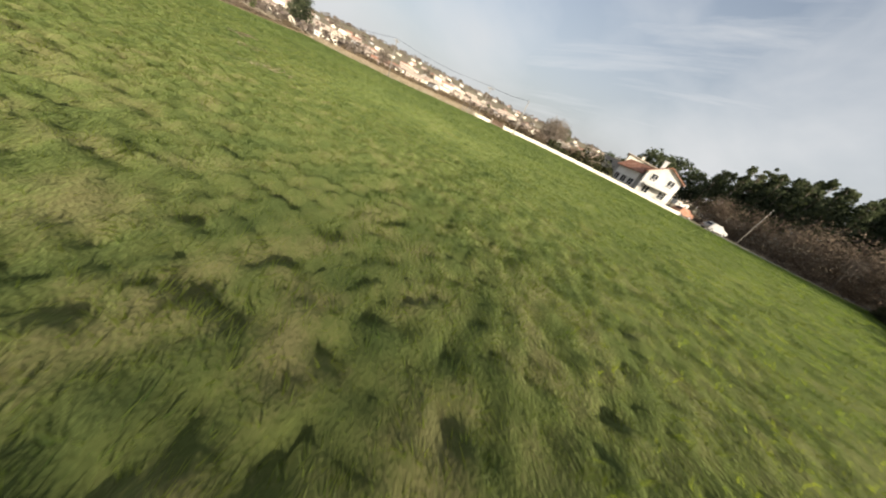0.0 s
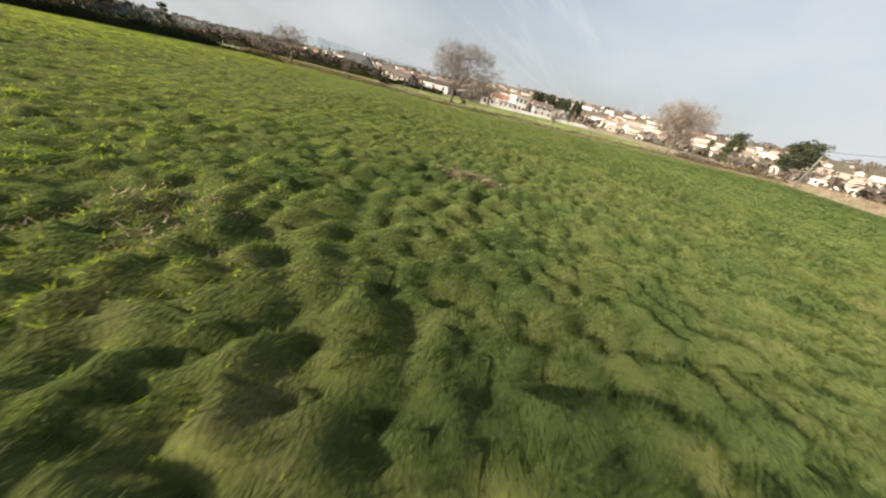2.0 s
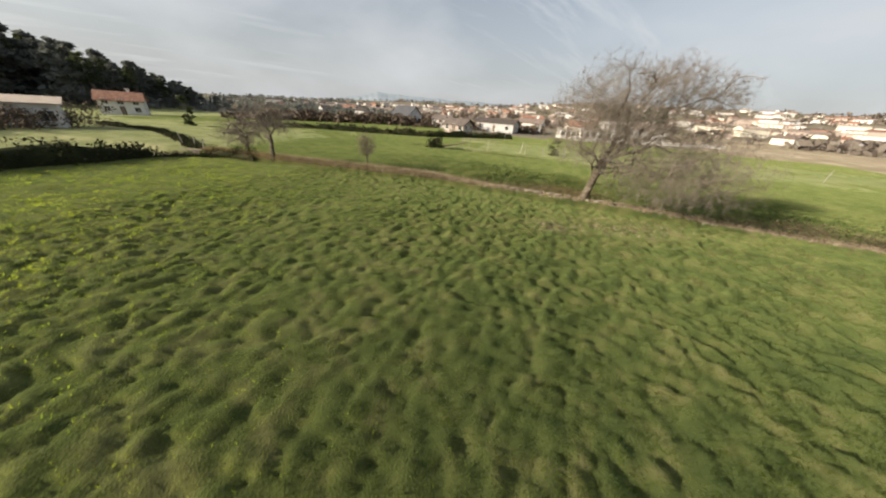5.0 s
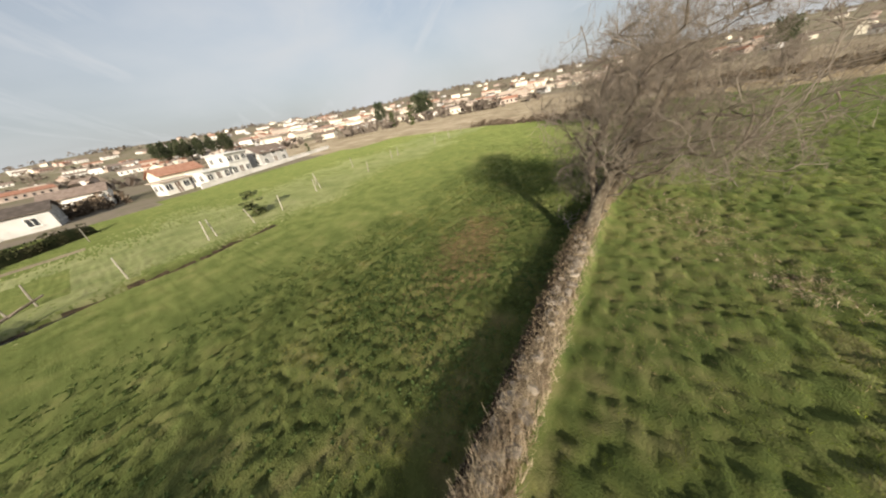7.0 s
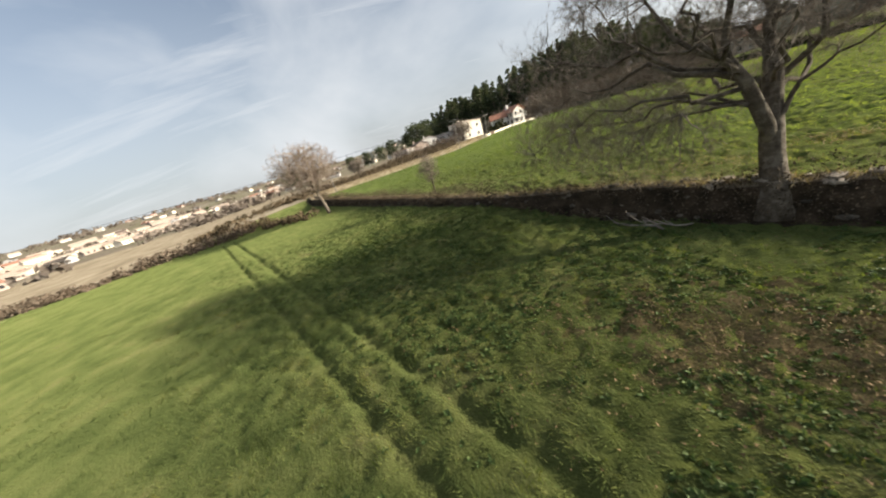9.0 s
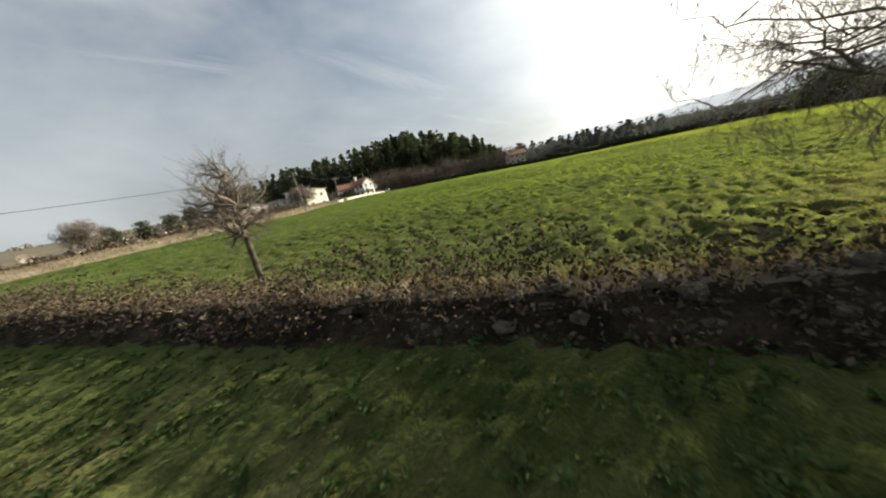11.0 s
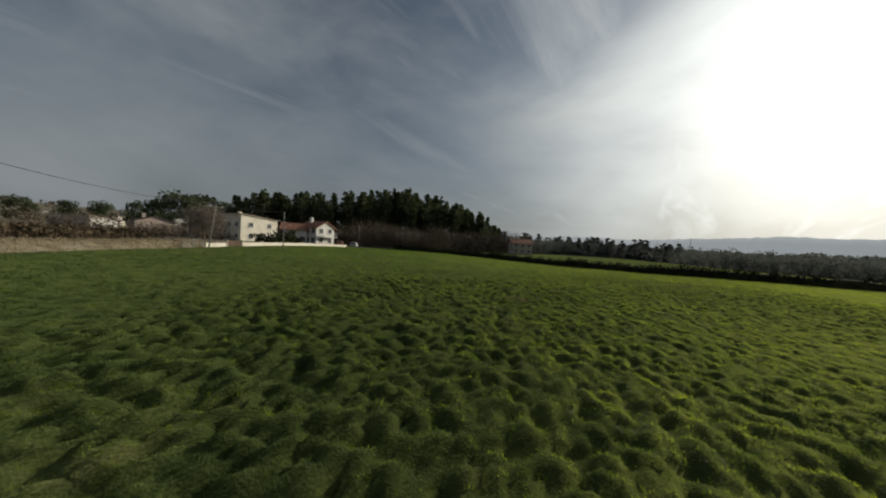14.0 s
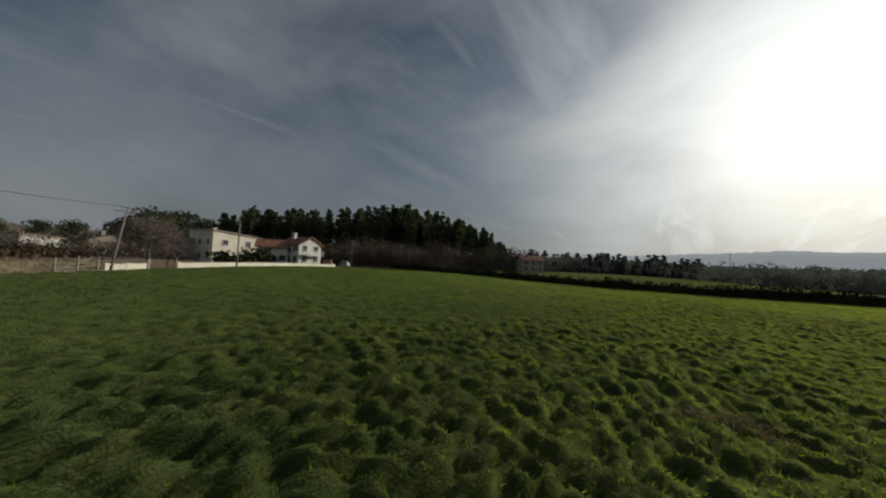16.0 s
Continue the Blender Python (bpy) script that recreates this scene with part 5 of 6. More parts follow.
def house(x, y, w, d, h, yaw, label, wall, roof, rise=1.6, storeys=2, chimney=True, balcony=False, mono=False, sink=0.4, name="house", per_wall=3, simple=False):
    """w along the ridge, d across it; the gables stand at the ends of the ridge. yaw turns the ridge from the x axis."""
    t = thing(name, x, y, ground_z(x, y), label, "house", yaw=yaw)
    body = Soup()
    a, b = w / 2, d / 2
    if mono:
        pts = [(-a, -b, -sink), (a, -b, -sink), (a, b, -sink), (-a, b, -sink), (-a, -b, h), (a, -b, h), (a, b, h + rise), (-a, b, h + rise)]
        body.add(pts, [(3, 2, 1, 0), (4, 5, 6, 7), (0, 1, 5, 4), (1, 2, 6, 5), (2, 3, 7, 6), (3, 0, 4, 7)])
    else:
        pts = [(-a, -b, -sink), (a, -b, -sink), (a, b, -sink), (-a, b, -sink), (-a, -b, h), (a, -b, h), (a, b, h), (-a, b, h), (-a, 0, h + rise), (a, 0, h + rise)]
        body.add(pts, [(3, 2, 1, 0), (0, 1, 5, 4), (2, 3, 7, 6), (1, 2, 6, 9, 5), (3, 0, 4, 8, 7)])
    part("wall", body, wall, t)
    cover, o, th = Soup(), 0.45, 0.16
    if mono:
        sl = rise / d
        for z0, z1 in ((0.02, 0.02 + th),):
            p = [(-a - o, -b - o, h - sl * o + z0), (a + o, -b - o, h - sl * o + z0), (a + o, b + o, h + rise + sl * o + z0), (-a - o, b + o, h + rise + sl * o + z0)]
            cover.add(p + [(q[0], q[1], q[2] + th) for q in p], [(3, 2, 1, 0), (4, 5, 6, 7), (0, 1, 5, 4), (1, 2, 6, 5), (2, 3, 7, 6), (3, 0, 4, 7)])
        part("roof", cover, roof, t)
    else:
        sl = rise / b
        for sgn in (-1, 1):
            slope = Soup()
            p = [(-a - o, 0, h + rise + 0.02), (a + o, 0, h + rise + 0.02), (a + o, sgn * (b + o), h - sl * o + 0.02), (-a - o, sgn * (b + o), h - sl * o + 0.02)]
            slope.add(p + [(q[0], q[1], q[2] + th) for q in p], [(0, 1, 2, 3), (7, 6, 5, 4), (0, 4, 5, 1), (1, 5, 6, 2), (2, 6, 7, 3), (3, 7, 4, 0)])
            part("roof", slope, roof, t)
    for s in range(storeys):
        z = 1.35 + s * (h / storeys)
        for e in range(per_wall):
            wx = (e + 0.5) / per_wall * w - a
            if simple:
                opening(t, wx, -b - 0.02, z, 1.15, 1.2, 0.0, simple=True)
                continue
            if s == 0 and e == 1:
                opening(t, wx, -b - 0.02, 1.05, 1.0, 2.1, 0.0, True)
            else:
                opening(t, wx, -b - 0.02, z, 1.15, 1.2, 0.0)
            opening(t, wx, b + 0.02, z, 1.15, 1.2, math.pi)
        for e in range(2 if not simple else 1):
            wy = (e + 0.5) / 2 * d - b
            opening(t, a + 0.02, wy, z, 1.1, 1.2, math.pi / 2, simple=simple)
            opening(t, -a - 0.02, wy, z, 1.1, 1.2, -math.pi / 2, simple=simple)
    if chimney:
        c = Soup()
        c.box((a * 0.4, b * 0.3, h + rise + 0.1), (0.6, 0.6, 1.5))
        c.box((a * 0.4, b * 0.3, h + rise + 0.9), (0.8, 0.8, 0.12))
        part("chimney", c, wall, t)
    if balcony:
        s = Soup()
        s.box((-a - 0.75, 0, h * 0.5), (1.5, d * 0.8, 0.16))
        bal = part("balcony", s, M_frame, t)
        for e in range(9):
            s = Soup()
            s.box((-a - 1.45, -d * 0.4 + d * 0.8 * e / 8, h * 0.5 + 0.5), (0.06, 0.06, 0.9))
            part("baluster", s, M_frame, bal)
        s = Soup()
        s.box((-a - 1.45, 0, h * 0.5 + 0.98), (0.09, d * 0.82, 0.08))
        part("handrail", s, M_frame, bal)
    return t


def by_az(az, dist, x0=2.0, y0=-20.0):
    return x0 + dist * math.sin(radians(az)), y0 + dist * math.cos(radians(az))


house(52.2, -78.0, 5.4, 5.4, 4.3, radians(-10), "two-storey white house with red tiled gable roof and balcony", M_white, M_redroof, 1.5, 2, True, True)
house(55.9, -75.0, 5.0, 4.8, 3.5, radians(39), "white wing with red tiled roof beside the house", M_white, M_redroof, 1.4, 1, False)
house(81.5, -75.8, 6.0, 7.0, 4.6, radians(-10), "plain grey flat-roofed extension beside the cream house", M_grey, M_grey, 0.15, 2, False, mono=True)
house(75.5, -80.8, 9.0, 9.6, 6.0, radians(-10), "tall cream house with a shallow roof and chimney", M_cream, M_paleroof, 0.9, 2, True, mono=True)
house(*by_az(113.5, 98), 7, 5, 2.8, radians(20), "low white outbuilding among brown scrub", M_white, M_paleroof, 0.5, 1, False, mono=True)
house(*by_az(119, 112), 9, 7, 3.6, radians(-20), "low pinkish house with brown roof", M_pink, M_oldroof, 1.3, 1)
house(*by_az(123.2, 130), 9, 8, 5.5, radians(-30), "white house below the dark trees", M_white, M_paleroof, 1.4, 2)
house(*by_az(126.6, 118), 8, 7, 3.4, radians(10), "small grey house beside the wood", M_grey, M_oldroof, 1.2, 1)
house(*by_az(129.5, 112), 9, 7, 3.4, radians(-25), "low grey house with pale roof", M_grey, M_paleroof, 1.0, 1)
house(*by_az(187.3, 104, 12, -30.5), 8, 6, 4.6, radians(15), "reddish unfinished house behind the hedge", M_pink, M_redroof, 1.6, 2)
# village beyond the lower field
house(12.0, 76.0, 5.0, 6, 4.8, radians(20), "white cubic two-storey villa with flat roof", M_white, M_white, 0.25, 2, False, mono=True)
house(6.9, 73.2, 5.6, 4.6, 2.4, radians(20), "low white annexe beside the villa", M_white, M_white, 0.2, 1, False, mono=True)
house(0.5, 74.5, 4.5, 4, 2.3, radians(15), "small white garage at the pasture's end", M_white, M_paleroof, 0.2, 1, False, mono=True)
house(5.0, 92.0, 9, 6, 3.0, radians(12), "low house with reddish tiled roof", M_cream, M_redroof, 1.5, 1)
house(21.5, 79.0, 8, 6, 3.4, radians(15), "grey house with dark garage doors", M_grey, M_brownroof, 1.5, 2)
house(-11, 86, 8, 6, 3.0, radians(-10), "white house with dark window openings", M_white, M_brownroof, 1.2, 1)
house(-20, 72, 12, 6, 2.6, radians(-8), "long grey farm building with old tiles", M_grey, M_oldroof, 1.0, 1, False)
house(-26.5, 53, 6, 4.5, 2.0, radians(-15), "low rendered shed with dark weathered tiles", M_pink, M_oldroof, 1.2, 1, False)
house(-35, 64, 6, 4.5, 2.5, radians(-12), "white farm house with old tiled roof", M_white, M_oldroof, 1.0, 1)
house(-49, 66, 8, 6.5, 2.4, radians(-20), "dark steep-roofed house with white gable", M_white, M_darkroof, 2.8, 1)
house(*by_az(-85, 110), 8, 5, 2.8, radians(75), "grey farmhouse with pale roof", M_grey, M_paleroof, 2.0, 2)
house(*by_az(-76.5, 66), 6, 4, 2.6, radians(70), "small white shed behind the hedge", M_white, M_paleroof, 0.5, 1, False, mono=True)
house(*by_az(-69, 120), 8, 6, 3.4, radians(60), "white house with red roof under dark trees", M_white, M_redroof, 1.8, 2)

# terraces of long low buildings on the eastern slope
for az, dist, long, wide, wall, roof, label in (
        (52.5, 170, 26, 8, M_cream, M_paleroof, "long low cream workshop on the slope"), (57.5, 215, 34, 9, M_cream, M_paleroof, "long cream terrace of low buildings"),
        (62.0, 250, 36, 9, M_cream, M_brownroof, "long pale terrace with brown roofs"), (61.5, 175, 24, 7, M_pink, M_redroof, "long low shed with red roof"),
        (66.5, 290, 40, 10, M_white, M_paleroof, "long white building high on the slope"), (71.0, 300, 30, 9, M_cream, M_paleroof, "long pale building near the skyline"),
        (47.0, 200, 24, 8, M_white, M_brownroof, "long white farm range"), (42.0, 230, 30, 9, M_cream, M_paleroof, "long cream barn on the hillside"), (36.0, 240, 26, 9, M_white, M_brownroof, "long white house row")):
    house(*by_az(az, dist * 1.2), long * 0.7, wide * 0.8, 2.9, radians(-az + rnd.uniform(-12, 12)), label, wall, roof, 1.2, 1, False, per_wall=6, simple=True)

# the town: small houses over the slopes
WALLS, ROOFS = [M_cream, M_pink, M_grey, M_pink, M_white], [M_brownroof, M_oldroof, M_paleroof, M_redroof, M_brownroof]


def town_house(seed):
    rd = random.Random(seed)
    w, d, h = rd.uniform(7, 13), rd.uniform(6, 8), rd.choice((2.8, 3.0, 5.2))
    return house(0, 0, w, d, h, 0, rd.choice(("white rendered house with tiled roof on the slope", "pale town house with red roof", "cream village house with clay roof")), WALLS[seed % 5], ROOFS[(seed * 3) % 5], rd.uniform(1.2, 2.0), 1 if h < 4 else 2, seed % 2 == 0, per_wall=2, simple=True)


protos = [town_house(60 + q) for q in range(8)]
placed = []
for q in range(3000):
    az = rnd.uniform(-52, 128)
    d = 215 + 600 * rnd.random() ** 1.0
    if az < 0 and d < 210 or az > 100 and d < 200 or 55 < az < 112 and d < 260:
        continue
    x, y = by_az(az, d)
    if x < 70 and -60 < y < 95 or any((x - a) ** 2 + (y - b) ** 2 < 190 + d * 0.3 for a, b in placed):
        continue
    placed.append((x, y))
    m = Matrix.Translation((x, y, ground_z(x, y))) @ Matrix.Rotation(rnd.uniform(0, 6.28), 4, "Z")
    if len(placed) <= 8:
        protos[len(placed) - 1].matrix_world = m
    else:
        tagged(copy_thing(protos[len(placed) % 8], m), group="houses of the town")
    if len(placed) >= 240:
        break

# the farther streets: rows of houses too small to tell one by one
def far_streets(count, az0, az1, d0, d1, wall, roof, label, seed):
    rd = random.Random(seed)
    sets = (Soup(), Soup(), Soup())
    made = 0
    while made < count:
        az, d = rd.uniform(az0, az1), d0 + (d1 - d0) * rd.random() ** 1.2
        # streets follow the slope in terraces
        d = round(d / 26.0) * 26.0 + rd.uniform(-4, 4)
        x, y = by_az(az, d)
        made += 1
        if float(vnoise(np.array(x / 55 + 3), np.array(y / 55))) < -0.25:
            continue
        w, b, h, rise = rd.uniform(8, 22), rd.uniform(6, 9), rd.choice((2.8, 3.0, 3.2, 5.4)), rd.uniform(0.8, 1.9)
        m = Matrix.Translation((x, y, ground_z(x, y) - 0.3)) @ Matrix.Rotation(radians(-az) + rd.gauss(0, 0.3), 4, "Z")
        a, c, o = w / 2, b / 2, 0.4
        k = rise / c * o
        shell = [(-a, -c, -1), (a, -c, -1), (a, c, -1), (-a, c, -1), (-a, -c, h), (a, -c, h), (a, c, h), (-a, c, h), (-a, 0, h + rise), (a, 0, h + rise)]
        sets[0].add([tuple(m @ Vector(p)) for p in shell], [(0, 1, 5, 4), (2, 3, 7, 6), (1, 2, 6, 9, 5), (3, 0, 4, 8, 7)])
        for sg in (-1, 1):
            p = [(-a - o, 0, h + rise + 0.05), (a + o, 0, h + rise + 0.05), (a + o, sg * (c + o), h - k + 0.05), (-a - o, sg * (c + o), h - k + 0.05)]
            p += [(q[0], q[1], q[2] + 0.18) for q in p]
            sets[1].add([tuple(m @ Vector(q)) for q in p], [(0, 1, 2, 3), (7, 6, 5, 4), (0, 4, 5, 1), (1, 5, 6, 2), (2, 6, 7, 3), (3, 7, 4, 0)])
        for q in range(int(w / 3.2)):
            wx = (q + 0.5) * 3.2 - a
            box = [(wx + dx, -c - 0.06 + dy, 1.0 + dz) for dz in (0, 1.25) for dx, dy in ((0, 0), (1.1, 0), (1.1, 0.1), (0, 0.1))]
            sets[2].add([tuple(m @ Vector(p)) for p in box], [(4, 5, 6, 7), (0, 1, 5, 4), (1, 2, 6, 5), (3, 0, 4, 7)])
    whole, index = Soup(), []
    for q, part_set in enumerate(sets):
        whole.add(part_set.v, part_set.f)
        index += [q] * len(part_set.f)
    me = whole.mesh("far_streets", wall)
    me.materials.append(roof), me.materials.append(M_pane)
    me.polygons.foreach_set("material_index", index)
    tagged(new("far_streets", me), label, "houses", kind="stuff")


far_streets(130, -45, 40, 330, 760, M_white, M_brownroof, "far white houses with brown roofs across the town", 1)
far_streets(110, 20, 85, 300, 560, M_cream, M_paleroof, "far cream houses in rows on the slope", 2)
far_streets(60, 20, 100, 280, 520, M_pink, M_paleroof, "far pinkish houses with pale roofs on the hillside", 3)
far_streets(90, -40, 75, 320, 700, M_pink, M_redroof, "far pinkish houses with red clay roofs", 4)
far_streets(70, -75, -40, 380, 900, M_white, M_oldroof, "scattered far houses in the western valley", 5)

# ---- garden wall ----
def wall_run(name, x0, y0, x1, y1, h, thick, label, mat):
    t = thing(name, x0, y0, 0, label, "wall", kind="structure")
    n = max(2, int(math.hypot(x1 - x0, y1 - y0) / 3))
    yaw = math.atan2(y1 - y0, x1 - x0)
    for q in range(n):
        s = (q + 0.5) / n
        x, y = x0 + (x1 - x0) * s, y0 + (y1 - y0) * s
        b, length = Soup(), math.hypot(x1 - x0, y1 - y0) / n
        z = ground_z(x, y)
        b.box((x - x0, y - y0, z + h / 2 - 0.2), (length - 0.02, thick, h + 0.4), yaw)
        part("wall_panel", b, mat, t)
        c = Soup()
        c.box((x - x0, y - y0, z + h + 0.045), (length - 0.02, thick + 0.1, 0.09), yaw)
        part("coping", c, mat, t)
        p = Soup()
        p.box((x0 + (x1 - x0) * q / n - x0, y0 + (y1 - y0) * q / n - y0, z + h / 2), (0.26, 0.26, h + 0.3), yaw)
        part("pier", p, mat, t)


wall_run("garden_wall", 40.25, -44.4, 40.9, -47.0, 0.38, 0.2, "short low cream wall beside the gateway", M_cream)
wall_run("garden_wall", 41.4, -49.6, 46.7, -82.0, 0.4, 0.2, "long low cream rendered garden wall", M_cream)
wall_run("field_wall", 3, 66.5, 42, 82.0, 0.8, 0.2, "pale boundary wall along the village lane", M_white)

def wooden_gate(x0, y0, x1, y1, h):
    """A closed gate of upright boards on two rails."""
    yaw, run = math.atan2(y1 - y0, x1 - x0), math.hypot(x1 - x0, y1 - y0)
    t = thing("wooden_gate", x0, y0, ground_z(x0, y0), "weathered brown board gate in the white wall", "gate", yaw=yaw)
    for z in (0.2, h - 0.18):
        s = Soup()
        s.box((run / 2, 0.04, z), (run - 0.1, 0.04, 0.09))
        part("rail", s, M_door, t)
    n = int(run / 0.16)
    for q in range(n):
        s = Soup()
        s.box(((q + 0.5) * run / n, 0.0, h / 2 + 0.06), (run / n - 0.025, 0.03, h - 0.04 * (q % 3)))
        part("board", s, M_door, t)
    for q in (0, 1):
        s = Soup()
        s.box((run * q, 0, h / 2), (0.16, 0.16, h + 0.25))
        part("gate_post", s, M_wood, t)


wooden_gate(40.95, -47.2, 41.36, -49.4, 0.7)


def timber_hurdle(x0, y0, x1, y1, h):
    """A rough open fence of rails and a brace between posts."""
    yaw, run = math.atan2(y1 - y0, x1 - x0), math.hypot(x1 - x0, y1 - y0)
    t = thing("timber_hurdle", x0, y0, ground_z(x0, y0), "rough grey timber hurdle beside the wall's end", "fence", yaw=yaw)
    for q in range(3):
        s = Soup()
        s.tube([(run * q / 2, 0, -0.2), (run * q / 2 + 0.03, 0.02, h + 0.1 * (q % 2))], [0.06, 0.05], 6)
        part("post", s, M_wood, t)
    for z0, z1 in ((0.3, 0.34), (0.62, 0.58)):
        s = Soup()
        s.tube([(-0.1, 0.05, h * z0), (run / 2, 0.06, h * (z0 + z1) / 2 - 0.02), (run + 0.1, 0.05, h * z1)], [0.035, 0.04, 0.03], 5)
        part("rail", s, M_wood, t)
    s = Soup()
    s.tube([(0.1, 0.08, 0.1), (run * 0.9, 0.09, h * 1.05)], [0.035, 0.03], 5)
    part("brace", s, M_wood, t)


timber_hurdle(39.7, -41.9, 40.2, -44.0, 0.95)


# ---- cars parked by the white house ----
def parked_car(x, y, yaw, paint, label):
    """A small hatchback: body drawn out from its side line, glass, lamps and wheels."""
    t = thing("parked_car", x, y, ground_z(x, y), label, "car", "parked cars", yaw=yaw)
    line = [(-1.85, 0.32), (-1.92, 0.62), (-1.8, 0.92), (-1.35, 1.4), (-0.9, 1.47), (0.25, 1.45), (0.95, 0.98), (1.75, 0.82), (1.9, 0.6), (1.88, 0.32)]
    s, n = Soup(), len(line)
    for side in (-1, 1):
        s.v += [(px, side * (0.62 if pz > 1.2 else 0.8), pz) for px, pz in line]
    s.f += [tuple(range(n))[::-1], tuple(range(n, 2 * n))] + [(k, (k + 1) % n, n + (k + 1) % n, n + k) for k in range(n)]
    part("body", s, paint, t)
    for side in (-1, 1):
        s = Soup()
        s.add([(-1.3, side * 0.775, 1.0), (0.75, side * 0.775, 1.0), (0.2, side * 0.645, 1.37), (-1.15, side * 0.645, 1.37)], [(0, 1, 2, 3) if side > 0 else (3, 2, 1, 0)])
        part("side_window", s, M_pane, t, "dark side glass")
    for name, x0, z0, x1, z1 in (("windscreen", 0.93, 1.03, 0.34, 1.42), ("rear_window", -1.73, 1.02, -1.42, 1.38)):
        s = Soup()
        s.add([(x0, -0.66, z0), (x0, 0.66, z0), (x1, 0.57, z1), (x1, -0.57, z1)], [(0, 1, 2, 3)])
        part(name, s, M_pane, t, "dark glass")
    for lx, name in ((1.87, "headlight"), (-1.87, "tail_light")):
        for side in (-1, 1):
            s = Soup()
            s.box((lx, side * 0.6, 0.68), (0.1, 0.28, 0.13))
            part(name, s, M_frame if lx > 0 else M_redroof, t)
    for wx in (-1.2, 1.2):
        for side in (-1, 1):
            s = Soup()
            s.tube([(wx, side * 0.64, 0.3), (wx, side * 0.82, 0.3)], [0.3, 0.3], 16)
            wheel = part("wheel", s, M_cable, t, "black tyre")
            s = Soup()
            s.tube([(wx, side * 0.815, 0.3), (wx, side * 0.835, 0.3)], [0.19, 0.17], 12)
            part("rim", s, M_grey, wheel, "grey steel rim")


# a white car; the grey paint stands in for shade on it
parked_car(48.2, -88.4, radians(-70), M_grey, "small white car parked beyond the garden wall, greyed as if shaded")
parked_car(49.4, -83.4, radians(-60), M_redroof, "small dull red car parked beside the white house")

# ---- rubble along the lane ----
rubble = thing("rubble_wall", 0, 0, 0, "tumbled line of pale stones between meadow and lane", "wall", kind="structure")
for q in range(260):
    y = rnd.uniform(-45, -20)
    x = float(np.interp(y, [-45, -29, -15], [44.5, 42.0, 45])) + rnd.gauss(0, 0.5)
    k = rnd.uniform(0.25, 0.75)
    ob = part("stone", STONES[q % 6], None, rubble)
    ob.matrix_world = Matrix.Translation((x, y, ground_z(x, y) + 0.35 * rnd.random() * k + 0.12)) @ Matrix.Rotation(rnd.uniform(0, 6), 4, "Z") @ Matrix.Diagonal((k * rnd.uniform(1, 1.6), k, k * 0.75, 1))

# ---- poles and cables ----
def utility_pole(x, y, h, label, arms=1, lean=0.0, yaw=0.0):
    """A tapered pole that leans towards yaw."""
    z = ground_z(x, y)
    t = thing("utility_pole", x, y, z, label, "utility pole", "utility poles", yaw=yaw)
    s = Soup()
    s.tube([(0, 0, -0.5), (lean * 0.5, 0, h / 2), (lean, 0, h)], [0.075, 0.065, 0.05], 8)
    part("shaft", s, M_pole, t, smooth=True)
    for q in range(arms):
        s = Soup()
        s.box((lean, 0, h - 0.35 - 0.5 * q), (1.3, 0.09, 0.09))
        arm = part("crossarm", s, M_pole, t)
        for dx in (-0.55, 0.55):
            s = Soup()
            s.tube([(lean + dx, 0, h - 0.32 - 0.5 * q), (lean + dx, 0, h - 0.2 - 0.5 * q)], [0.04, 0.03], 6)
            part("insulator", s, M_frame, arm)
    return Vector((x, y, z + h))


def cable(a, b, sag):
    s = Soup()
    s.tube([a.lerp(b, q / 12) - Vector((0, 0, sag * 4 * (q / 12) * (1 - q / 12))) for q in range(13)], [0.022] * 13, 4)
    me = s.mesh("cable", M_cable)
    tagged(new("overhead_cable", me), "thin black overhead cable sagging between poles", "cable", "overhead cables")


pA = utility_pole(35.8, -29.2, 5.4, "grey utility pole leaning at the meadow edge", 1)
pB = utility_pole(40.2, -44.6, 4.9, "grey utility pole at the end of the white wall", 1, 0.6, radians(-107))
pC = utility_pole(37.5, -52.0, 5.0, "slim utility pole before the white wall", 0)
utility_pole(49.3, -93.1, 6.8, "slim pole at the roadside", 0)
utility_pole(45.6, -114.5, 6.6, "slim pole near the hedge", 0)
pL = utility_pole(42.2, -6.0, 4.2, "short pale post at the meadow corner", 0)
utility_pole(*by_az(-147.5, 88, 12, -30), 6.5, "thin pole beyond the hedge", 0)
utility_pole(*by_az(-143.5, 96, 12, -30), 8.0, "thin dark pole beyond the hedge", 0)
cable(pA, pB, 0.5), cable(pB, pC, 0.25), cable(pL + Vector((20, 30, 2)), pA, 0.8)

# ---- fence posts of the lower field ----
def fence_post(x, y, h, lean, yaw):
    t = thing("fence_post", x, y, ground_z(x, y), "pale weathered wooden fence post", "fence post", "fence posts", yaw=yaw)
    s = Soup()
    s.tube([(0, 0, -0.3), (lean * 0.5, 0, h * 0.5), (lean, 0, h)], [0.05, 0.045, 0.04], 6)
    part("post", s, M_wood, t)


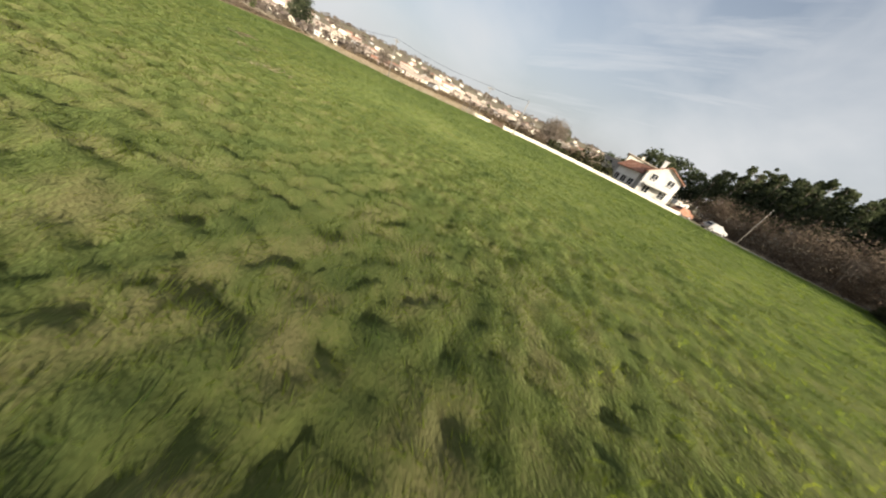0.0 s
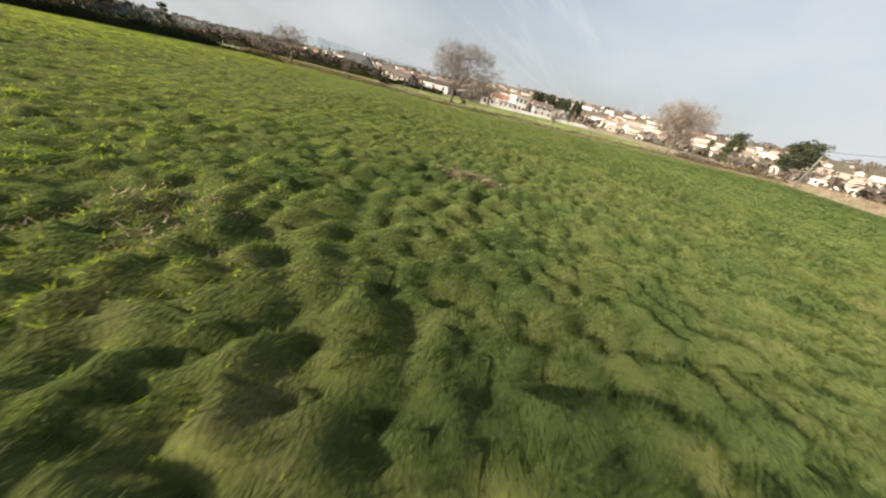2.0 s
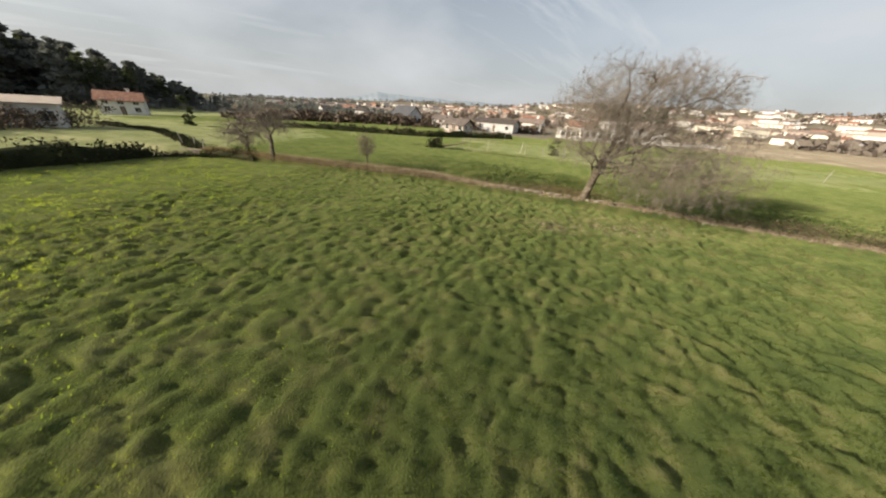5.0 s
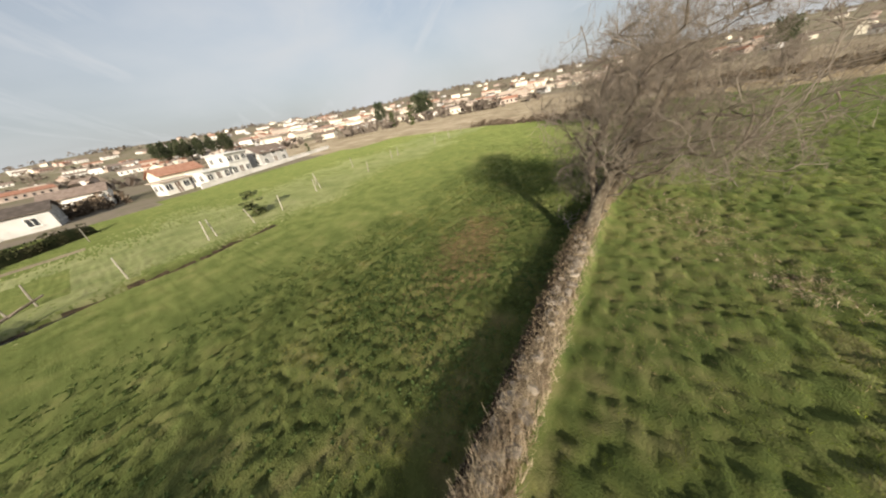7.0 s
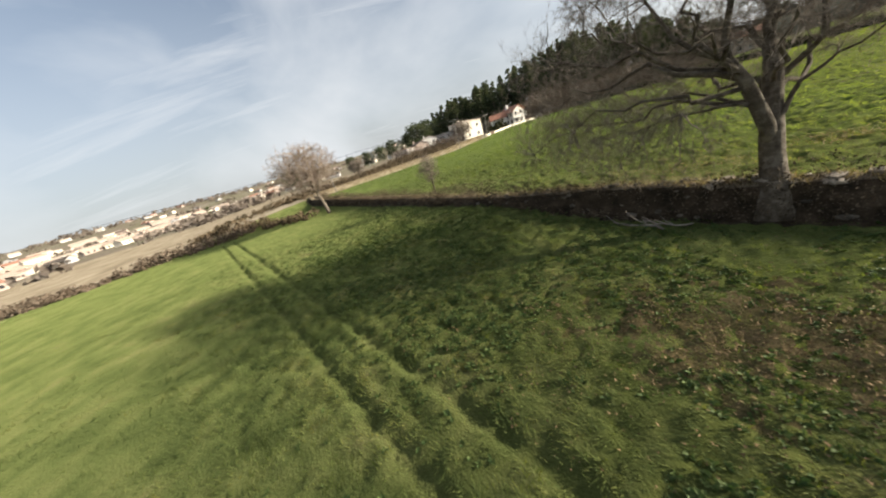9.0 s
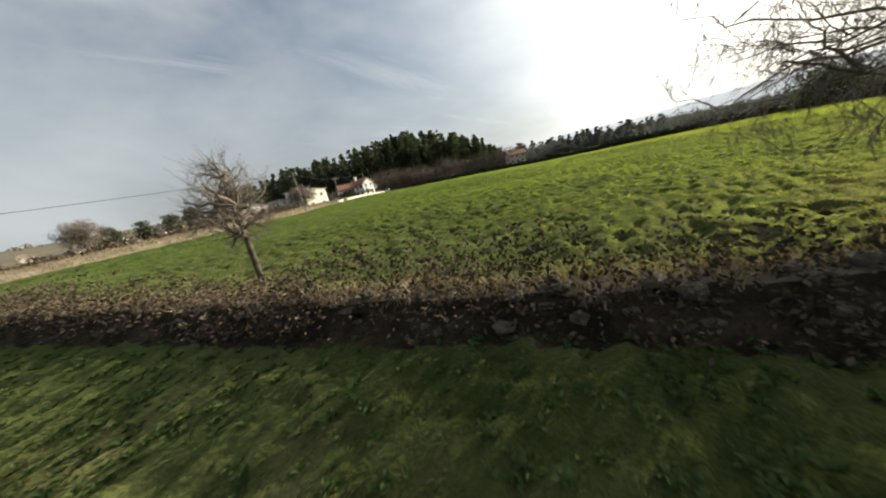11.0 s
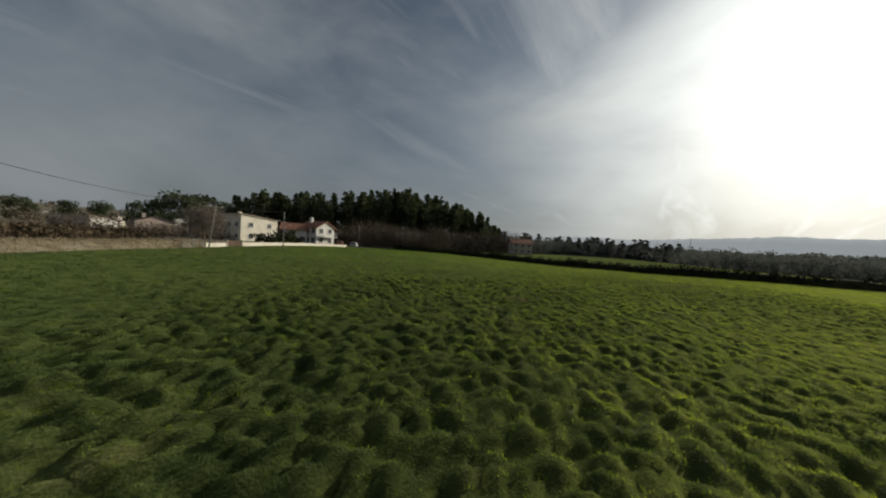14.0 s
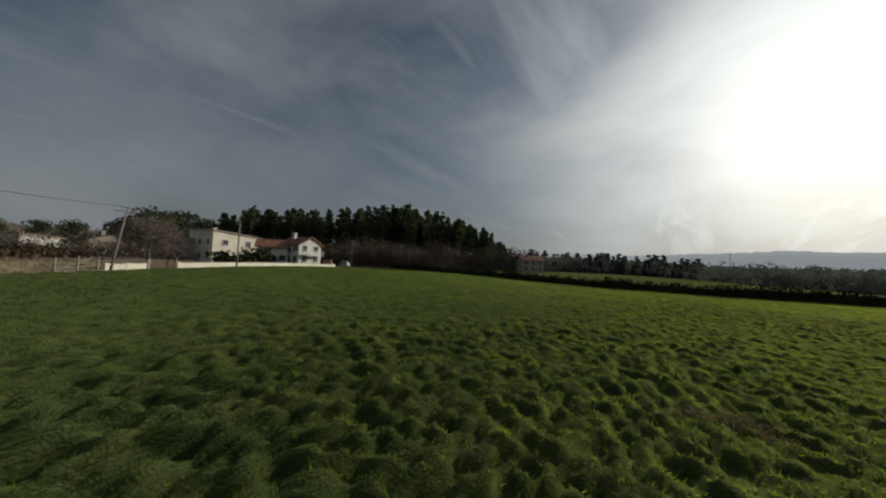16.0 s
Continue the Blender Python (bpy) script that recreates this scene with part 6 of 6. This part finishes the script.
for x, y, h, lean in ((-12.6, 44, 1.5, 0.1), (-16.2, 25.6, 1.5, 0.1), (-15.3, 25.9, 1.4, -0.2), (-11.7, 24.0, 1.5, 0.1), (-6.9, 25.8, 1.6, 0.2), (-6.2, 26.2, 1.5, -0.1), (-3.4, 25.8, 1.4, 0.3), (-0.6, 26.4, 1.5, 0.1), (4.6, 28.8, 1.5, 0.2), (5.6, 29.4, 1.5, -0.2), (6.4, 31.6, 1.6, 0.1), (12.4, 28.5, 1.5, 0.2), (15.5, 35.8, 1.5, 0.0), (19.5, 30.8, 1.5, 0.2), (21.7, 31.6, 1.5, -0.2), (30, 29.8, 1.5, 0.2), (36, 30.5, 1.5, 0.0), (43, 31.8, 1.5, 0.1)):
    fence_post(x, y, h, lean, x)
# fallen dead limb beside the ditch
log = Soup()
log.tube([(-18, 21.2, 0.1), (-16.2, 22.0, 0.5), (-14.4, 23.1, 0.9)], [0.12, 0.09, 0.05], 6)
log.tube([(-16.8, 21.7, 0.35), (-16.9, 22.6, 0.9)], [0.05, 0.02], 5)
log.tube([(-15.6, 22.4, 0.6), (-14.9, 21.8, 1.0)], [0.04, 0.02], 5)
tagged(new("dead_limb", log.mesh("dead_limb", M_palebark)), "pale fallen dead limb beside the ditch", "branch")
# dead boughs dropped on the bank under the tree
def dead_bough(x, y, z, yaw, size, seed):
    rd = random.Random(seed)
    s = Soup()
    p, d = Vector((0, 0, 0)), Vector((1, 0, 0.25))
    pts = [p]
    for q in range(6):
        d = (d + Vector((rd.gauss(0, 0.2), rd.gauss(0, 0.35), rd.gauss(-0.04, 0.15)))).normalized()
        pts.append(pts[-1] + d * size / 6)
        if q:
            side = (d + Vector((rd.gauss(0, 0.4), rd.choice((-1, 1)) * 0.8, rd.uniform(-0.1, 0.6)))).normalized()
            s.tube([pts[-1], pts[-1] + side * size * 0.16, pts[-1] + side * size * 0.3 + Vector((0, 0, rd.uniform(-0.1, 0.15)))], [0.018, 0.012, 0.004], 5)
    s.tube(pts, [0.03 - 0.004 * q for q in range(7)], 6)
    ob = new("dead_bough", s.mesh("dead_bough", M_deadwood))
    ob.matrix_world = Matrix.Translation((x, y, z)) @ Matrix.Rotation(yaw, 4, "Z")
    tagged(ob, "pale dead bough lying on the bank", "branch", "dead boughs")


dead_bough(1.4, 1.0, ground_z(1.4, 1.0) + 0.04, 0.6, 1.6, 1)
dead_bough(2.0, 1.6, ground_z(2.0, 1.6) + 0.04, -0.4, 1.4, 2)
dead_bough(2.6, 0.9, ground_z(2.6, 0.9) + 0.06, 2.2, 1.2, 3)
# broken pale fence by the western corner
for x, y, h, lean in ((-38.6, -1.2, 1.3, -0.25), (-36.3, -1.4, 1.2, 0.2), (-34.2, -1.9, 1.2, 0.35)):
    fence_post(x, y, h, lean, 0.2)
# water in the ditch
w = Soup()
w.box((-15.6, 22.5, ground_z(-15, 22.5) + 0.1), (3.2, 0.34, 0.04))
w.box((-12.8, 22.6, ground_z(-12.8, 22.6) + 0.1), (1.0, 0.3, 0.04))
tagged(new("ditch_water", w.mesh("ditch_water", M_water)), "narrow strip of dark ditch water", "water", kind="structure")
